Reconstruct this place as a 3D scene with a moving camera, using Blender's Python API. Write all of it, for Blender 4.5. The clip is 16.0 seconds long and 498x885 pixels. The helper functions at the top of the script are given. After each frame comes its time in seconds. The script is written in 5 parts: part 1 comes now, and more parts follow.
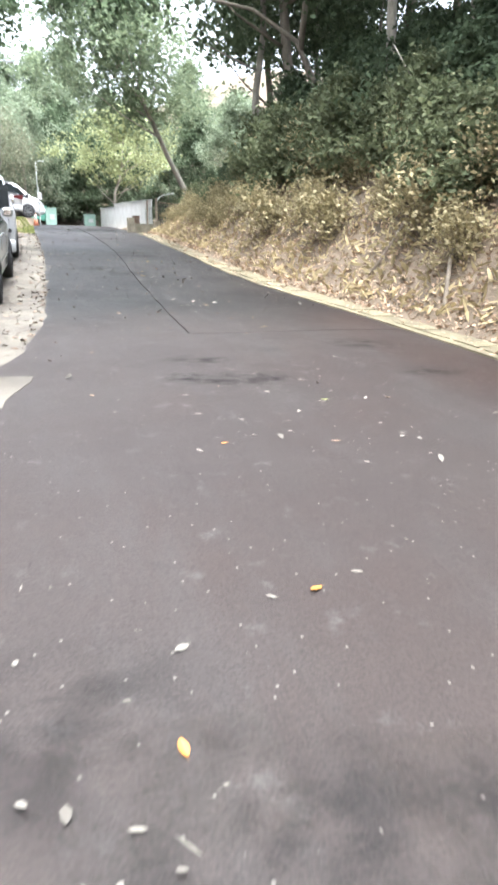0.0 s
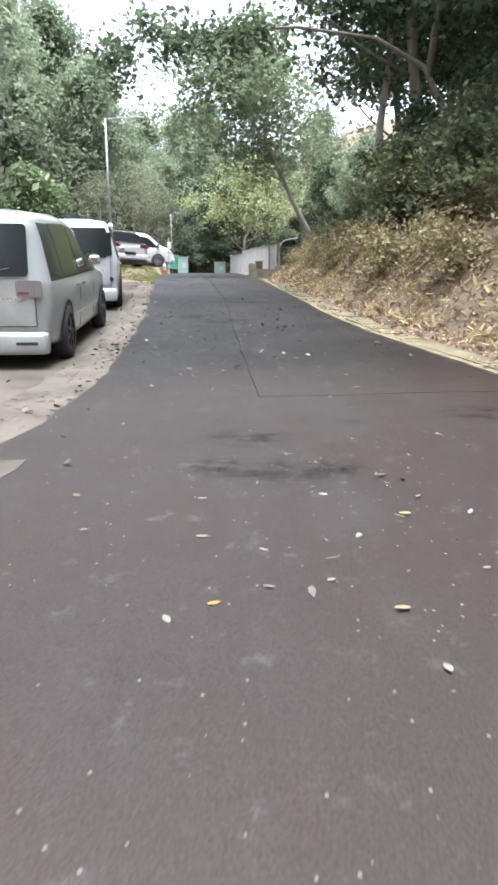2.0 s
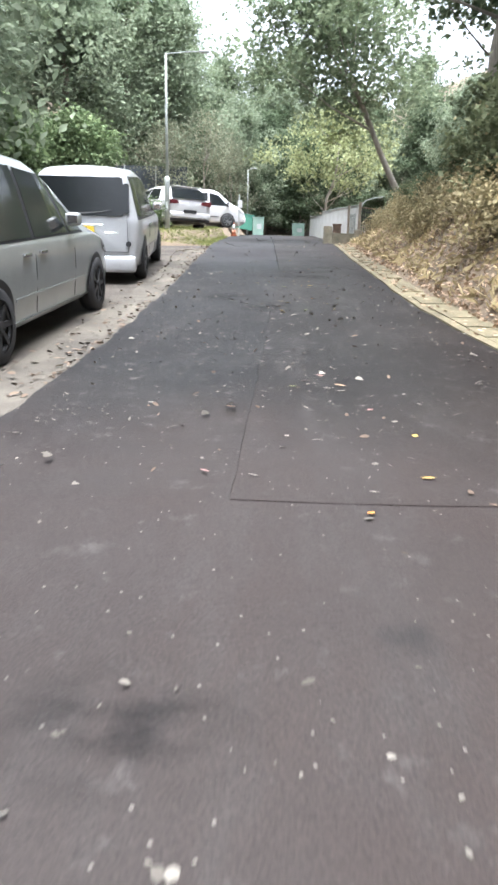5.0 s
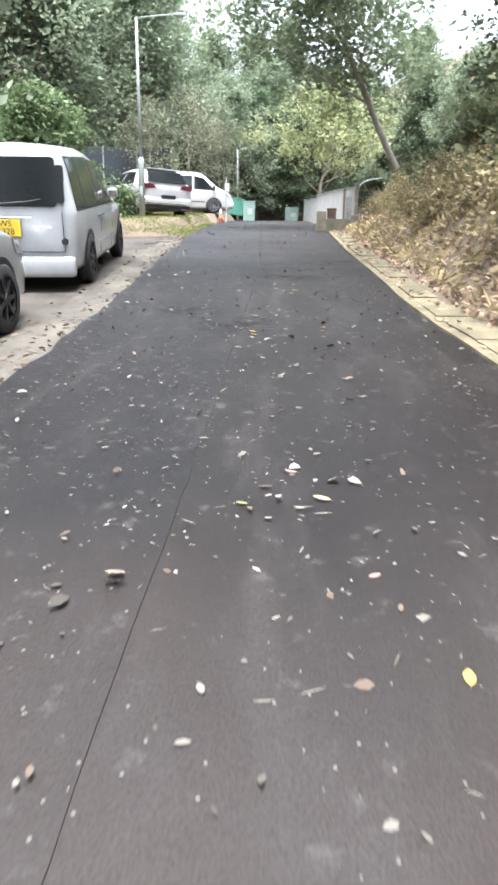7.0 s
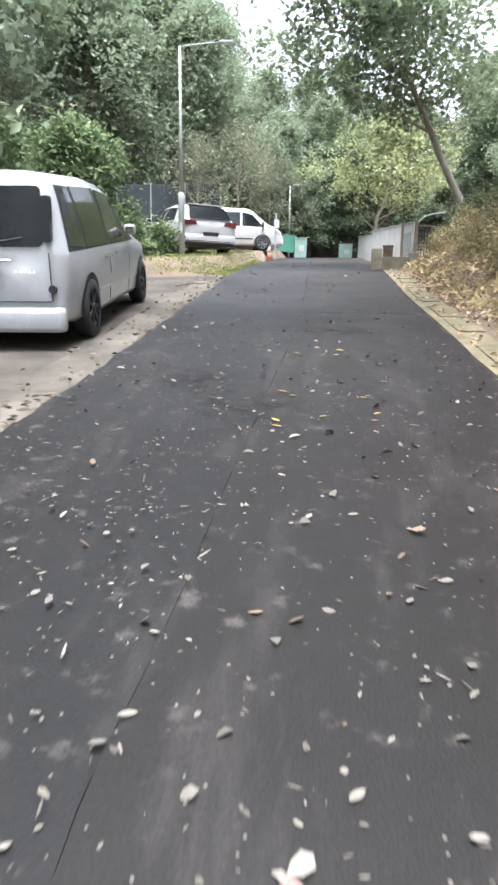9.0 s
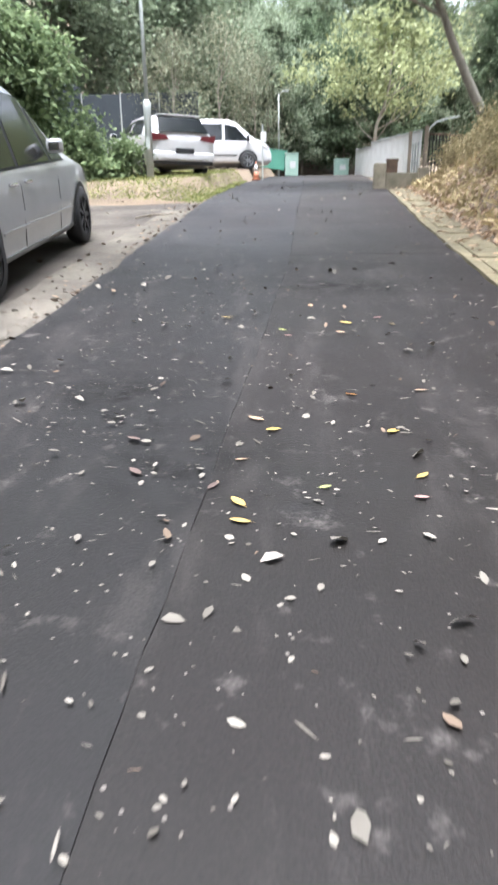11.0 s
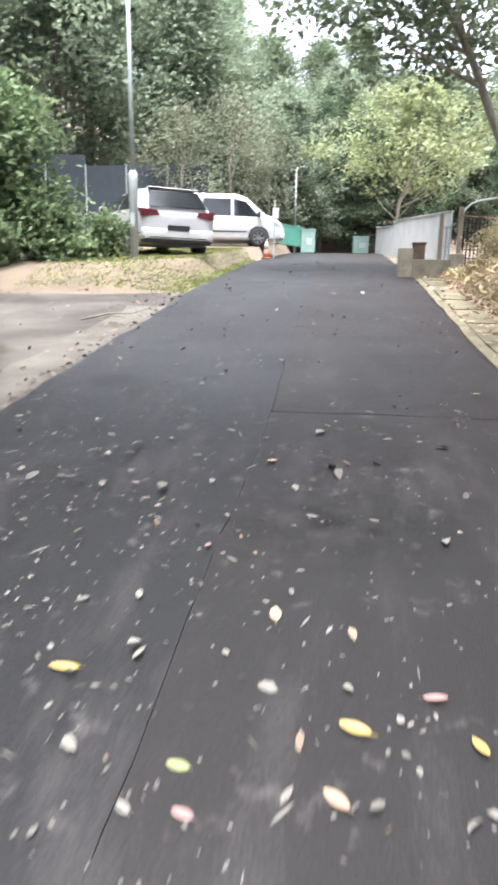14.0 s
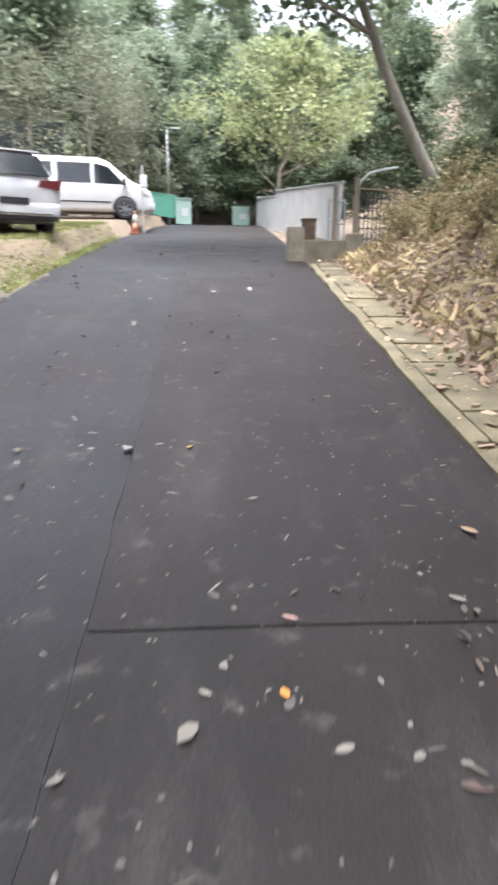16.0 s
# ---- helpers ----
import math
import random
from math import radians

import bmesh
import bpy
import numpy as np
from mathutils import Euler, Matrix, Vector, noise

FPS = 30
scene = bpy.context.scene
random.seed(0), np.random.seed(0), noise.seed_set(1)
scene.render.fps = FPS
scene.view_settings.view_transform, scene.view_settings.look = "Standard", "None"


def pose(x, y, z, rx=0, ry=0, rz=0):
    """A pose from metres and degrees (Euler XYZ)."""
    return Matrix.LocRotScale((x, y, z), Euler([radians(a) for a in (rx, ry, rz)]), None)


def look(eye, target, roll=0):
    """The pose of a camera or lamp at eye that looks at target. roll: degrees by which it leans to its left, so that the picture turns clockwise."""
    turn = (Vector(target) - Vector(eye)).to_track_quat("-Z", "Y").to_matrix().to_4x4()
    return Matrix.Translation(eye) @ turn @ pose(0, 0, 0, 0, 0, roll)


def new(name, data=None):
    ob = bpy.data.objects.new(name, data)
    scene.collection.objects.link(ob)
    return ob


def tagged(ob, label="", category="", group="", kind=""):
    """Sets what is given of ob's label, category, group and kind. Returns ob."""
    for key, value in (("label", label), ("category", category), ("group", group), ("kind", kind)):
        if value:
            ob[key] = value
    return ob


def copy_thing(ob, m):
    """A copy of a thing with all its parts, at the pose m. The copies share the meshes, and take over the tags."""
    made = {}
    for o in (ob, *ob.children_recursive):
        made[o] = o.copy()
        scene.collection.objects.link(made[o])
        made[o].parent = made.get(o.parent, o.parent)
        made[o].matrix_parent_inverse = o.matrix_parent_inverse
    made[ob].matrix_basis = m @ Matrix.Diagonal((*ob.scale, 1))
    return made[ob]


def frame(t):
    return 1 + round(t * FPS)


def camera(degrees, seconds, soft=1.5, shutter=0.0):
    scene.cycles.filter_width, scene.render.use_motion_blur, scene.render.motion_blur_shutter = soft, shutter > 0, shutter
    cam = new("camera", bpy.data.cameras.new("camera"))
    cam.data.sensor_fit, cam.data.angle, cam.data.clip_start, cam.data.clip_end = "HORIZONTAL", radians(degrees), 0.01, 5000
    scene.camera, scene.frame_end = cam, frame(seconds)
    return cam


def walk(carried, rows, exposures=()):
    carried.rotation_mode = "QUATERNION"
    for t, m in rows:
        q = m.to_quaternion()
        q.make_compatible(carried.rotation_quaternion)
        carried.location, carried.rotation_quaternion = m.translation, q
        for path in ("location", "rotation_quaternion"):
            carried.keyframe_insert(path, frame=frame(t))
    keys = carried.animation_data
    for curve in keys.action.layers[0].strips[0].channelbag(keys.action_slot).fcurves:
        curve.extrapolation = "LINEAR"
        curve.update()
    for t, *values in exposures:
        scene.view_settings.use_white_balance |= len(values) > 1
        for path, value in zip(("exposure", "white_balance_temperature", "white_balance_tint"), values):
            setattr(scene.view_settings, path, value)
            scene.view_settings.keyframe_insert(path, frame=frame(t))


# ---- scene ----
cam = camera(42.20, 16.0, soft=2.8, shutter=0.5)
PATH = [
    (0.0, pose(-0.272, -0.028, 1.351, 76.28, -0.29, -17.90)),
    (0.5, pose(-0.022, 0.261, 1.356, 78.52, -0.03, -16.13)),
    (1.0, pose(0.220, 0.568, 1.368, 79.02, -2.24, -13.78)),
    (1.5, pose(0.428, 0.922, 1.409, 75.98, -2.27, -11.47)),
    (2.0, pose(0.626, 1.314, 1.433, 79.96, 0.36, -6.18)),
    (2.5, pose(0.861, 1.752, 1.498, 76.32, 1.88, -6.71)),
    (3.0, pose(1.041, 2.208, 1.551, 73.67, -2.57, -8.14)),
    (3.5, pose(1.170, 2.668, 1.609, 76.80, -0.13, -1.85)),
    (4.0, pose(1.354, 3.158, 1.689, 78.02, -0.20, -4.30)),
    (4.2, pose(1.385, 3.370, 1.708, 77.85, -1.20, -1.53)),
    (6.3, pose(1.757, 5.785, 1.981, 74.55, -0.64, 2.75)),
    (6.5, pose(1.807, 5.978, 2.033, 74.32, 1.17, 1.50)),
    (7.0, pose(1.790, 6.479, 2.064, 75.38, -0.75, 1.00)),
    (7.5, pose(1.885, 6.938, 2.110, 75.69, 0.58, 5.04)),
    (8.0, pose(1.981, 7.383, 2.194, 79.21, 0.21, 5.17)),
    (8.5, pose(2.004, 7.937, 2.261, 76.35, -2.51, 4.29)),
    (8.7, pose(1.985, 8.151, 2.268, 78.22, -1.05, 5.65)),
    (10.8, pose(1.930, 10.456, 2.470, 75.61, -0.51, 5.61)),
    (11.0, pose(1.966, 10.674, 2.493, 71.75, 0.51, 5.02)),
    (11.5, pose(1.997, 11.190, 2.554, 70.35, 0.77, 9.46)),
    (12.0, pose(2.020, 11.618, 2.672, 75.53, -0.65, 7.37)),
    (12.1, pose(2.021, 11.712, 2.676, 77.07, -0.81, 6.95)),
    (12.5, pose(2.028, 12.152, 2.733, 72.08, -0.93, 6.08)),
    (13.0, pose(2.107, 12.685, 2.822, 70.87, -0.27, 10.06)),
    (13.5, pose(2.088, 13.206, 2.881, 72.35, -3.34, 8.56)),
    (14.0, pose(2.121, 13.763, 2.980, 77.23, -1.00, 6.84)),
    (14.5, pose(2.183, 14.372, 3.081, 77.70, -0.04, 3.82)),
    (15.0, pose(2.156, 14.970, 3.143, 76.86, -1.53, 1.81)),
    (15.5, pose(2.178, 15.579, 3.242, 75.34, -0.96, 1.91)),
    (16.0, pose(2.171, 16.184, 3.341, 74.70, -0.52, -3.33)),
]
walk(cam, PATH, exposures=[(0.0, 2.85, 5900, 10), (0.5, 2.8, 5900, 10), (1.0, 2.4, 5900, 11), (1.5, 2.25, 5900, 11), (4.0, 2.3, 5900, 11), (6.5, 2.6, 5900, 11), (8.5, 2.35, 5900, 11), (11.0, 2.5, 5900, 12), (12.0, 2.6, 5900, 12), (14.0, 2.6, 5900, 13), (15.0, 2.35, 5950, 14), (16.0, 2.4, 5950, 15)])

# ---- world and light: a bright overcast sky ----
world = bpy.data.worlds.new("world")
scene.world = world
world.use_nodes = True
wn, wl = world.node_tree.nodes, world.node_tree.links
sky = wn.new("ShaderNodeTexSky")
sky.sky_type = "NISHITA"
sky.sun_disc = False
sky.sun_elevation, sky.sun_rotation = radians(78), radians(180)
sky.air_density, sky.dust_density, sky.ozone_density = 1.0, 6.0, 1.0
soft_sky = wn.new("ShaderNodeHueSaturation")
soft_sky.inputs["Saturation"].default_value = 0.22
wl.new(sky.outputs[0], soft_sky.inputs["Color"])
wl.new(soft_sky.outputs[0], wn["Background"].inputs["Color"])
wn["Background"].inputs["Strength"].default_value = 0.15
sun_data = bpy.data.lights.new("sun", "SUN")
sun_data.energy, sun_data.angle, sun_data.color = 1.2, radians(28), (1.0, 0.96, 0.9)
sun = new("sun", sun_data)
sun.matrix_world = look((0, -10, 46), (0, 0, 0))


# ---- helpers of this scene ----
def smooth_step(a, b, v):
    t = min(1.0, max(0.0, (v - a) / (b - a)))
    return t * t * (3 - 2 * t)


PROFILE = [(-60, -6.2), (-20, -2.1), (-2.7, -0.27), (1.8, 0.24), (5.4, 0.64), (9.0, 1.01), (12.6, 1.46), (16.2, 1.99), (19.8, 2.48),
           (24.3, 3.04), (30.0, 3.62), (36.0, 4.22), (42.0, 4.78), (47.0, 5.12), (52.0, 5.18), (70.0, 5.0), (900.0, 5.0)]
PY, PZ = np.array([p[0] for p in PROFILE], float), np.array([p[1] for p in PROFILE], float)


def lane(y):
    """Height of the lane along its length, softened at the bends."""
    return float(np.mean(np.interp([y - 1.2, y - 0.4, y + 0.4, y + 1.2], PY, PZ)))


EDGE_L = [(-14, -2.4), (2, -2.2), (4.6, -1.2), (5.4, -0.62), (6.5, -0.38), (8.0, -0.2), (10.4, -0.1), (16, 0.0), (22, -0.06), (26, -0.2), (29, -0.42), (33, -0.25), (37, 0.05), (42, 0.3), (46, 0.4), (52, -1.0), (60, -2.5)]
EDGE_R = [(-14, 4.15), (0, 4.1), (7.8, 4.07), (9, 4.0), (12, 3.72), (14, 3.56), (20, 3.52), (24, 3.65), (28, 3.86), (33, 4.0), (46, 4.3), (52, 5.0)]


def along(rows, y):
    return float(np.mean(np.interp([y - 0.5, y, y + 0.5], [r[0] for r in rows], [r[1] for r in rows])))


def edge_left(y):
    return along(EDGE_L, y)


def edge_right(y):
    return along(EDGE_R, y)


def ground_height(x, y):
    """Lie of the land: lane, parking on one side, earth bank on the other."""
    z = lane(y)
    n = noise.noise(Vector((x * 0.35, y * 0.35, 0.0))) * 0.5 + noise.noise(Vector((x * 1.3, y * 1.3, 3.0))) * 0.16
    er = edge_right(y) + 0.5
    bank = smooth_step(29.8, 26.0, y) * (1.0 - 0.40 * smooth_step(17.0, 23.0, y))
    d = x - er
    if d > 0:
        up = 1.05 * min(d, 2.2) + 0.55 * min(max(d - 2.2, 0), 5.0) + 0.02 * max(min(d, 40) - 7.2, 0)
        up = up * bank + (1 - bank) * (0.10 * min(d, 3) + 0.45 * min(max(d - 6, 0), 20))
        z += up + n * min(d, 1.0) * (0.55 * bank + 0.15)
    dl = edge_left(y) - x
    if dl > 0:
        z += 0.36 * smooth_step(23.2, 26.0, y) * smooth_step(0.05, 1.6 - 1.3 * smooth_step(25.8, 28.0, y), dl)
        z += 0.5 * max(min(dl, 40) - 7.0, 0) * 0.6
        z += n * 0.3 * smooth_step(5.5, 8.0, dl)
    z += 0.42 * max(0.0, min(y, 95.0) - 53.0)
    return z


def material(name, base, dark, scale=8.0, rough=0.85, bump=0.3, fine=60.0, metal=0.0, mix=0.5, stretch=(1, 1, 1), per_object=0.0, detail=6.0, spots=None):
    """A two-scale procedural surface: large blotches, fine grain and relief."""
    m = bpy.data.materials.new(name)
    m.use_nodes = True
    n, l = m.node_tree.nodes, m.node_tree.links
    bsdf = n["Principled BSDF"]
    tc = n.new("ShaderNodeTexCoord")
    mp = n.new("ShaderNodeMapping")
    mp.inputs["Scale"].default_value = stretch
    l.new(tc.outputs["Object"], mp.inputs["Vector"])
    big, small = n.new("ShaderNodeTexNoise"), n.new("ShaderNodeTexNoise")
    big.inputs["Scale"].default_value, big.inputs["Detail"].default_value = scale, detail
    small.inputs["Scale"].default_value, small.inputs["Detail"].default_value = fine, 3.0
    l.new(mp.outputs[0], big.inputs["Vector"])
    l.new(mp.outputs[0], small.inputs["Vector"])
    ramp = n.new("ShaderNodeValToRGB")
    ramp.color_ramp.elements[0].position, ramp.color_ramp.elements[1].position = 0.5 - mix * 0.4, 0.5 + mix * 0.4
    ramp.color_ramp.elements[0].color, ramp.color_ramp.elements[1].color = (*dark, 1), (*base, 1)
    l.new(big.outputs["Fac"], ramp.inputs["Fac"])
    grain = n.new("ShaderNodeMixRGB")
    grain.blend_type = "OVERLAY"
    grain.inputs["Fac"].default_value = 0.45
    l.new(ramp.outputs["Color"], grain.inputs["Color1"])
    l.new(small.outputs["Color"], grain.inputs["Color2"])
    bw = n.new("ShaderNodeRGBToBW")
    l.new(small.outputs["Color"], bw.inputs[0])
    l.new(bw.outputs[0], grain.inputs["Color2"])
    out = grain.outputs["Color"]
    if spots:
        vor = n.new("ShaderNodeTexVoronoi")
        vor.inputs["Scale"].default_value = spots[0]
        l.new(mp.outputs[0], vor.inputs["Vector"])
        cut = n.new("ShaderNodeMath")
        cut.operation = "LESS_THAN"
        cut.inputs[1].default_value = spots[1]
        l.new(vor.outputs["Distance"], cut.inputs[0])
        sp = n.new("ShaderNodeMixRGB")
        sp.inputs["Color2"].default_value = (*spots[2], 1)
        l.new(cut.outputs[0], sp.inputs["Fac"])
        l.new(out, sp.inputs["Color1"])
        out = sp.outputs["Color"]
    if per_object:
        info = n.new("ShaderNodeObjectInfo")
        geo = n.new("ShaderNodeNewGeometry")
        add = n.new("ShaderNodeMath")
        add.operation = "ADD"
        l.new(info.outputs["Random"], add.inputs[0])
        l.new(geo.outputs["Random Per Island"], add.inputs[1])
        rng = n.new("ShaderNodeMapRange")
        rng.inputs["From Max"].default_value = 2.0
        rng.inputs["To Min"].default_value, rng.inputs["To Max"].default_value = 1 - per_object, 1 + per_object
        l.new(add.outputs[0], rng.inputs["Value"])
        hs = n.new("ShaderNodeHueSaturation")
        l.new(rng.outputs[0], hs.inputs["Value"])
        l.new(out, hs.inputs["Color"])
        out = hs.outputs["Color"]
    l.new(out, bsdf.inputs["Base Color"])
    bsdf.inputs["Roughness"].default_value = rough
    bsdf.inputs["Metallic"].default_value = metal
    if bump:
        b = n.new("ShaderNodeBump")
        b.inputs["Strength"].default_value, b.inputs["Distance"].default_value = bump, 0.02
        l.new(small.outputs["Fac"], b.inputs["Height"])
        l.new(b.outputs[0], bsdf.inputs["Normal"])
    return m


def asphalt(name, near, dark, far):
    """Worn asphalt in three stretches, sky sheen mixed into the far colour, with scuffs, oil stains, aggregate and pale
    grit.
    """
    m = bpy.data.materials.new(name)
    m.use_nodes = True
    n, l = m.node_tree.nodes, m.node_tree.links
    bsdf = n["Principled BSDF"]
    tc = n.new("ShaderNodeTexCoord")

    def field(scale, detail, stretch, lo, hi, rough=0.6):
        mp = n.new("ShaderNodeMapping")
        mp.inputs["Scale"].default_value = stretch
        l.new(tc.outputs["Object"], mp.inputs["Vector"])
        t = n.new("ShaderNodeTexNoise")
        t.inputs["Scale"].default_value, t.inputs["Detail"].default_value, t.inputs["Roughness"].default_value = scale, detail, rough
        l.new(mp.outputs[0], t.inputs["Vector"])
        r = n.new("ShaderNodeMapRange")
        r.inputs["From Min"].default_value, r.inputs["From Max"].default_value = lo, hi
        l.new(t.outputs["Fac"], r.inputs["Value"])
        return r.outputs[0], t

    def blend(fac, a, b, mode="MIX"):
        x = n.new("ShaderNodeMixRGB")
        x.blend_type = mode
        for src, key in ((fac, "Fac"), (a, "Color1"), (b, "Color2")):
            if isinstance(src, tuple):
                x.inputs[key].default_value = (*src, 1)
            elif isinstance(src, float):
                x.inputs[key].default_value = src
            else:
                l.new(src, x.inputs[key])
        return x.outputs[0]

    split = n.new("ShaderNodeSeparateXYZ")
    l.new(tc.outputs["Object"], split.inputs[0])
    wander, _ = field(0.8, 5, (1, 1, 1), 0.2, 0.8)
    place = n.new("ShaderNodeMath")
    place.operation = "MULTIPLY_ADD"
    place.inputs[1].default_value = 1.6
    l.new(wander, place.inputs[0])
    l.new(split.outputs["Y"], place.inputs[2])
    step = n.new("ShaderNodeMapRange")
    step.inputs["From Max"].default_value = 40.0
    l.new(place.outputs[0], step.inputs["Value"])
    ramp = n.new("ShaderNodeValToRGB")
    rows = [(8.2, near), (10.3, dark), (17.7, dark), (19.6, far)]
    while len(ramp.color_ramp.elements) < len(rows):
        ramp.color_ramp.elements.new(0.5)
    for e, (at, c) in zip(ramp.color_ramp.elements, rows):
        e.position, e.color = at / 40.0, (*c, 1)
    l.new(step.outputs[0], ramp.inputs["Fac"])
    zones, _ = field(0.22, 4, (1, 1, 1), 0.38, 0.62)
    col = blend(zones, ramp.outputs["Color"], (0.86, 0.85, 0.87), "MULTIPLY")
    warm, _ = field(0.6, 5, (1, 1, 1), 0.45, 0.7)
    col = blend(warm, col, (1.0, 0.90, 0.86), "MULTIPLY")
    rim = n.new("ShaderNodeMapRange")
    rim.inputs["From Min"].default_value, rim.inputs["From Max"].default_value = 2.7, 3.6
    rim.inputs["To Max"].default_value = 0.8
    l.new(split.outputs["X"], rim.inputs["Value"])
    col = blend(rim.outputs[0], col, (1.0, 0.80, 0.74), "MULTIPLY")
    scuff, _ = field(1.6, 8, (1.6, 0.35, 1), 0.52, 0.78, 0.7)
    col = blend(scuff, col, (0.036, 0.0315, 0.029))
    stain, _ = field(0.9, 6, (1, 1, 1), 0.36, 0.26)
    col = blend(stain, col, (0.011, 0.0098, 0.0096))
    blot, _ = field(7.0, 6, (1, 1, 1), 0.60, 0.74)
    col = blend(blot, col, (0.055, 0.049, 0.045))
    agg, agg_tex = field(95.0, 4, (1, 1, 1), 0.25, 0.75)
    col = blend(0.55, col, agg, "OVERLAY")
    vor = n.new("ShaderNodeTexVoronoi")
    vor.inputs["Scale"].default_value = 13.0
    l.new(tc.outputs["Object"], vor.inputs["Vector"])
    cut = n.new("ShaderNodeMath")
    cut.operation = "LESS_THAN"
    cut.inputs[1].default_value = 0.075
    l.new(vor.outputs["Distance"], cut.inputs[0])
    col = blend(cut.outputs[0], col, (0.15, 0.136, 0.120))
    l.new(col, bsdf.inputs["Base Color"])
    rr = n.new("ShaderNodeMapRange")
    rr.inputs["To Min"].default_value, rr.inputs["To Max"].default_value = 0.56, 0.68
    bsdf.inputs["Specular IOR Level"].default_value = 0.27
    l.new(zones, rr.inputs["Value"])
    l.new(rr.outputs[0], bsdf.inputs["Roughness"])
    b = n.new("ShaderNodeBump")
    b.inputs["Strength"].default_value, b.inputs["Distance"].default_value = 0.5, 0.006
    l.new(agg_tex.outputs["Fac"], b.inputs["Height"])
    l.new(b.outputs[0], bsdf.inputs["Normal"])
    return m


def stain_and_shade_material():
    """A dark mark for stains and painted shade, solid inside and ragged towards its rim."""
    m = bpy.data.materials.new("stain_and_shade")
    m.use_nodes = True
    n, l = m.node_tree.nodes, m.node_tree.links
    bsdf = n["Principled BSDF"]
    bsdf.inputs["Base Color"].default_value = (0.012, 0.0105, 0.0105, 1)
    bsdf.inputs["Roughness"].default_value = 0.7
    bsdf.inputs["Specular IOR Level"].default_value = 0.25
    tc = n.new("ShaderNodeTexCoord")
    grad = n.new("ShaderNodeTexGradient")
    grad.gradient_type = "SPHERICAL"
    l.new(tc.outputs["Object"], grad.inputs["Vector"])
    t = n.new("ShaderNodeTexNoise")
    t.inputs["Scale"].default_value, t.inputs["Detail"].default_value = 2.6, 8
    info = n.new("ShaderNodeObjectInfo")
    shift = n.new("ShaderNodeVectorMath")
    shift.operation = "ADD"
    l.new(tc.outputs["Object"], shift.inputs[0])
    l.new(info.outputs["Location"], shift.inputs[1])
    l.new(shift.outputs[0], t.inputs["Vector"])
    r = n.new("ShaderNodeMapRange")
    r.inputs["From Min"].default_value, r.inputs["From Max"].default_value = 0.38, 0.66
    l.new(t.outputs["Fac"], r.inputs["Value"])
    mul = n.new("ShaderNodeMath")
    mul.operation = "MULTIPLY"
    l.new(grad.outputs["Fac"], mul.inputs[0])
    l.new(r.outputs[0], mul.inputs[1])
    gain = n.new("ShaderNodeMath")
    gain.operation, gain.use_clamp = "MULTIPLY", True
    gain.inputs[1].default_value = 0.6
    l.new(mul.outputs[0], gain.inputs[0])
    clear = n.new("ShaderNodeBsdfTransparent")
    mx = n.new("ShaderNodeMixShader")
    l.new(gain.outputs[0], mx.inputs[0])
    l.new(clear.outputs[0], mx.inputs[1])
    l.new(bsdf.outputs[0], mx.inputs[2])
    l.new(mx.outputs[0], n["Material Output"].inputs["Surface"])
    return m


def leaf_material(name, c1, c2, rough=0.55, through_light=0.25):
    """Leaves that differ leaf by leaf and let some light through."""
    m = bpy.data.materials.new(name)
    m.use_nodes = True
    n, l = m.node_tree.nodes, m.node_tree.links
    bsdf = n["Principled BSDF"]
    geo = n.new("ShaderNodeNewGeometry")
    ramp = n.new("ShaderNodeValToRGB")
    ramp.color_ramp.elements[0].color, ramp.color_ramp.elements[1].color = (*c1, 1), (*c2, 1)
    l.new(geo.outputs["Random Per Island"], ramp.inputs["Fac"])
    tc = n.new("ShaderNodeTexCoord")
    cloud = n.new("ShaderNodeTexNoise")
    cloud.inputs["Scale"].default_value = 0.8
    l.new(tc.outputs["Object"], cloud.inputs["Vector"])
    rng = n.new("ShaderNodeMapRange")
    rng.inputs["From Min"].default_value, rng.inputs["From Max"].default_value = 0.3, 0.7
    rng.inputs["To Min"].default_value, rng.inputs["To Max"].default_value = 0.7, 1.3
    l.new(cloud.outputs["Fac"], rng.inputs["Value"])
    hs = n.new("ShaderNodeHueSaturation")
    l.new(rng.outputs[0], hs.inputs["Value"])
    l.new(ramp.outputs["Color"], hs.inputs["Color"])
    l.new(hs.outputs["Color"], bsdf.inputs["Base Color"])
    bsdf.inputs["Roughness"].default_value = max(rough, 0.75)
    bsdf.inputs["Specular IOR Level"].default_value = 0.18
    tr = n.new("ShaderNodeBsdfTranslucent")
    l.new(hs.outputs["Color"], tr.inputs["Color"])
    mx = n.new("ShaderNodeMixShader")
    mx.inputs[0].default_value = through_light
    l.new(bsdf.outputs[0], mx.inputs[1])
    l.new(tr.outputs[0], mx.inputs[2])
    l.new(mx.outputs[0], n["Material Output"].inputs["Surface"])
    return m


def plain(name, color, rough=0.5, metal=0.0, coat=0.0, emit=0.0):
    m = material(name, color, tuple(c * 0.86 for c in color), scale=3.0, rough=rough, bump=0.03, fine=120, metal=metal)
    m.node_tree.nodes["Principled BSDF"].inputs["Coat Weight"].default_value = coat
    return m


def mesh_object(name, verts, faces, mat, parent=None, label="", smooth=False):
    me = bpy.data.meshes.new(name)
    me.from_pydata([tuple(v) for v in verts], [], [tuple(f) for f in faces])
    me.materials.append(mat)
    if smooth:
        me.shade_smooth()
    ob = new(name, me)
    if parent:
        ob.parent = parent
    if label:
        ob["label"] = label
    return ob


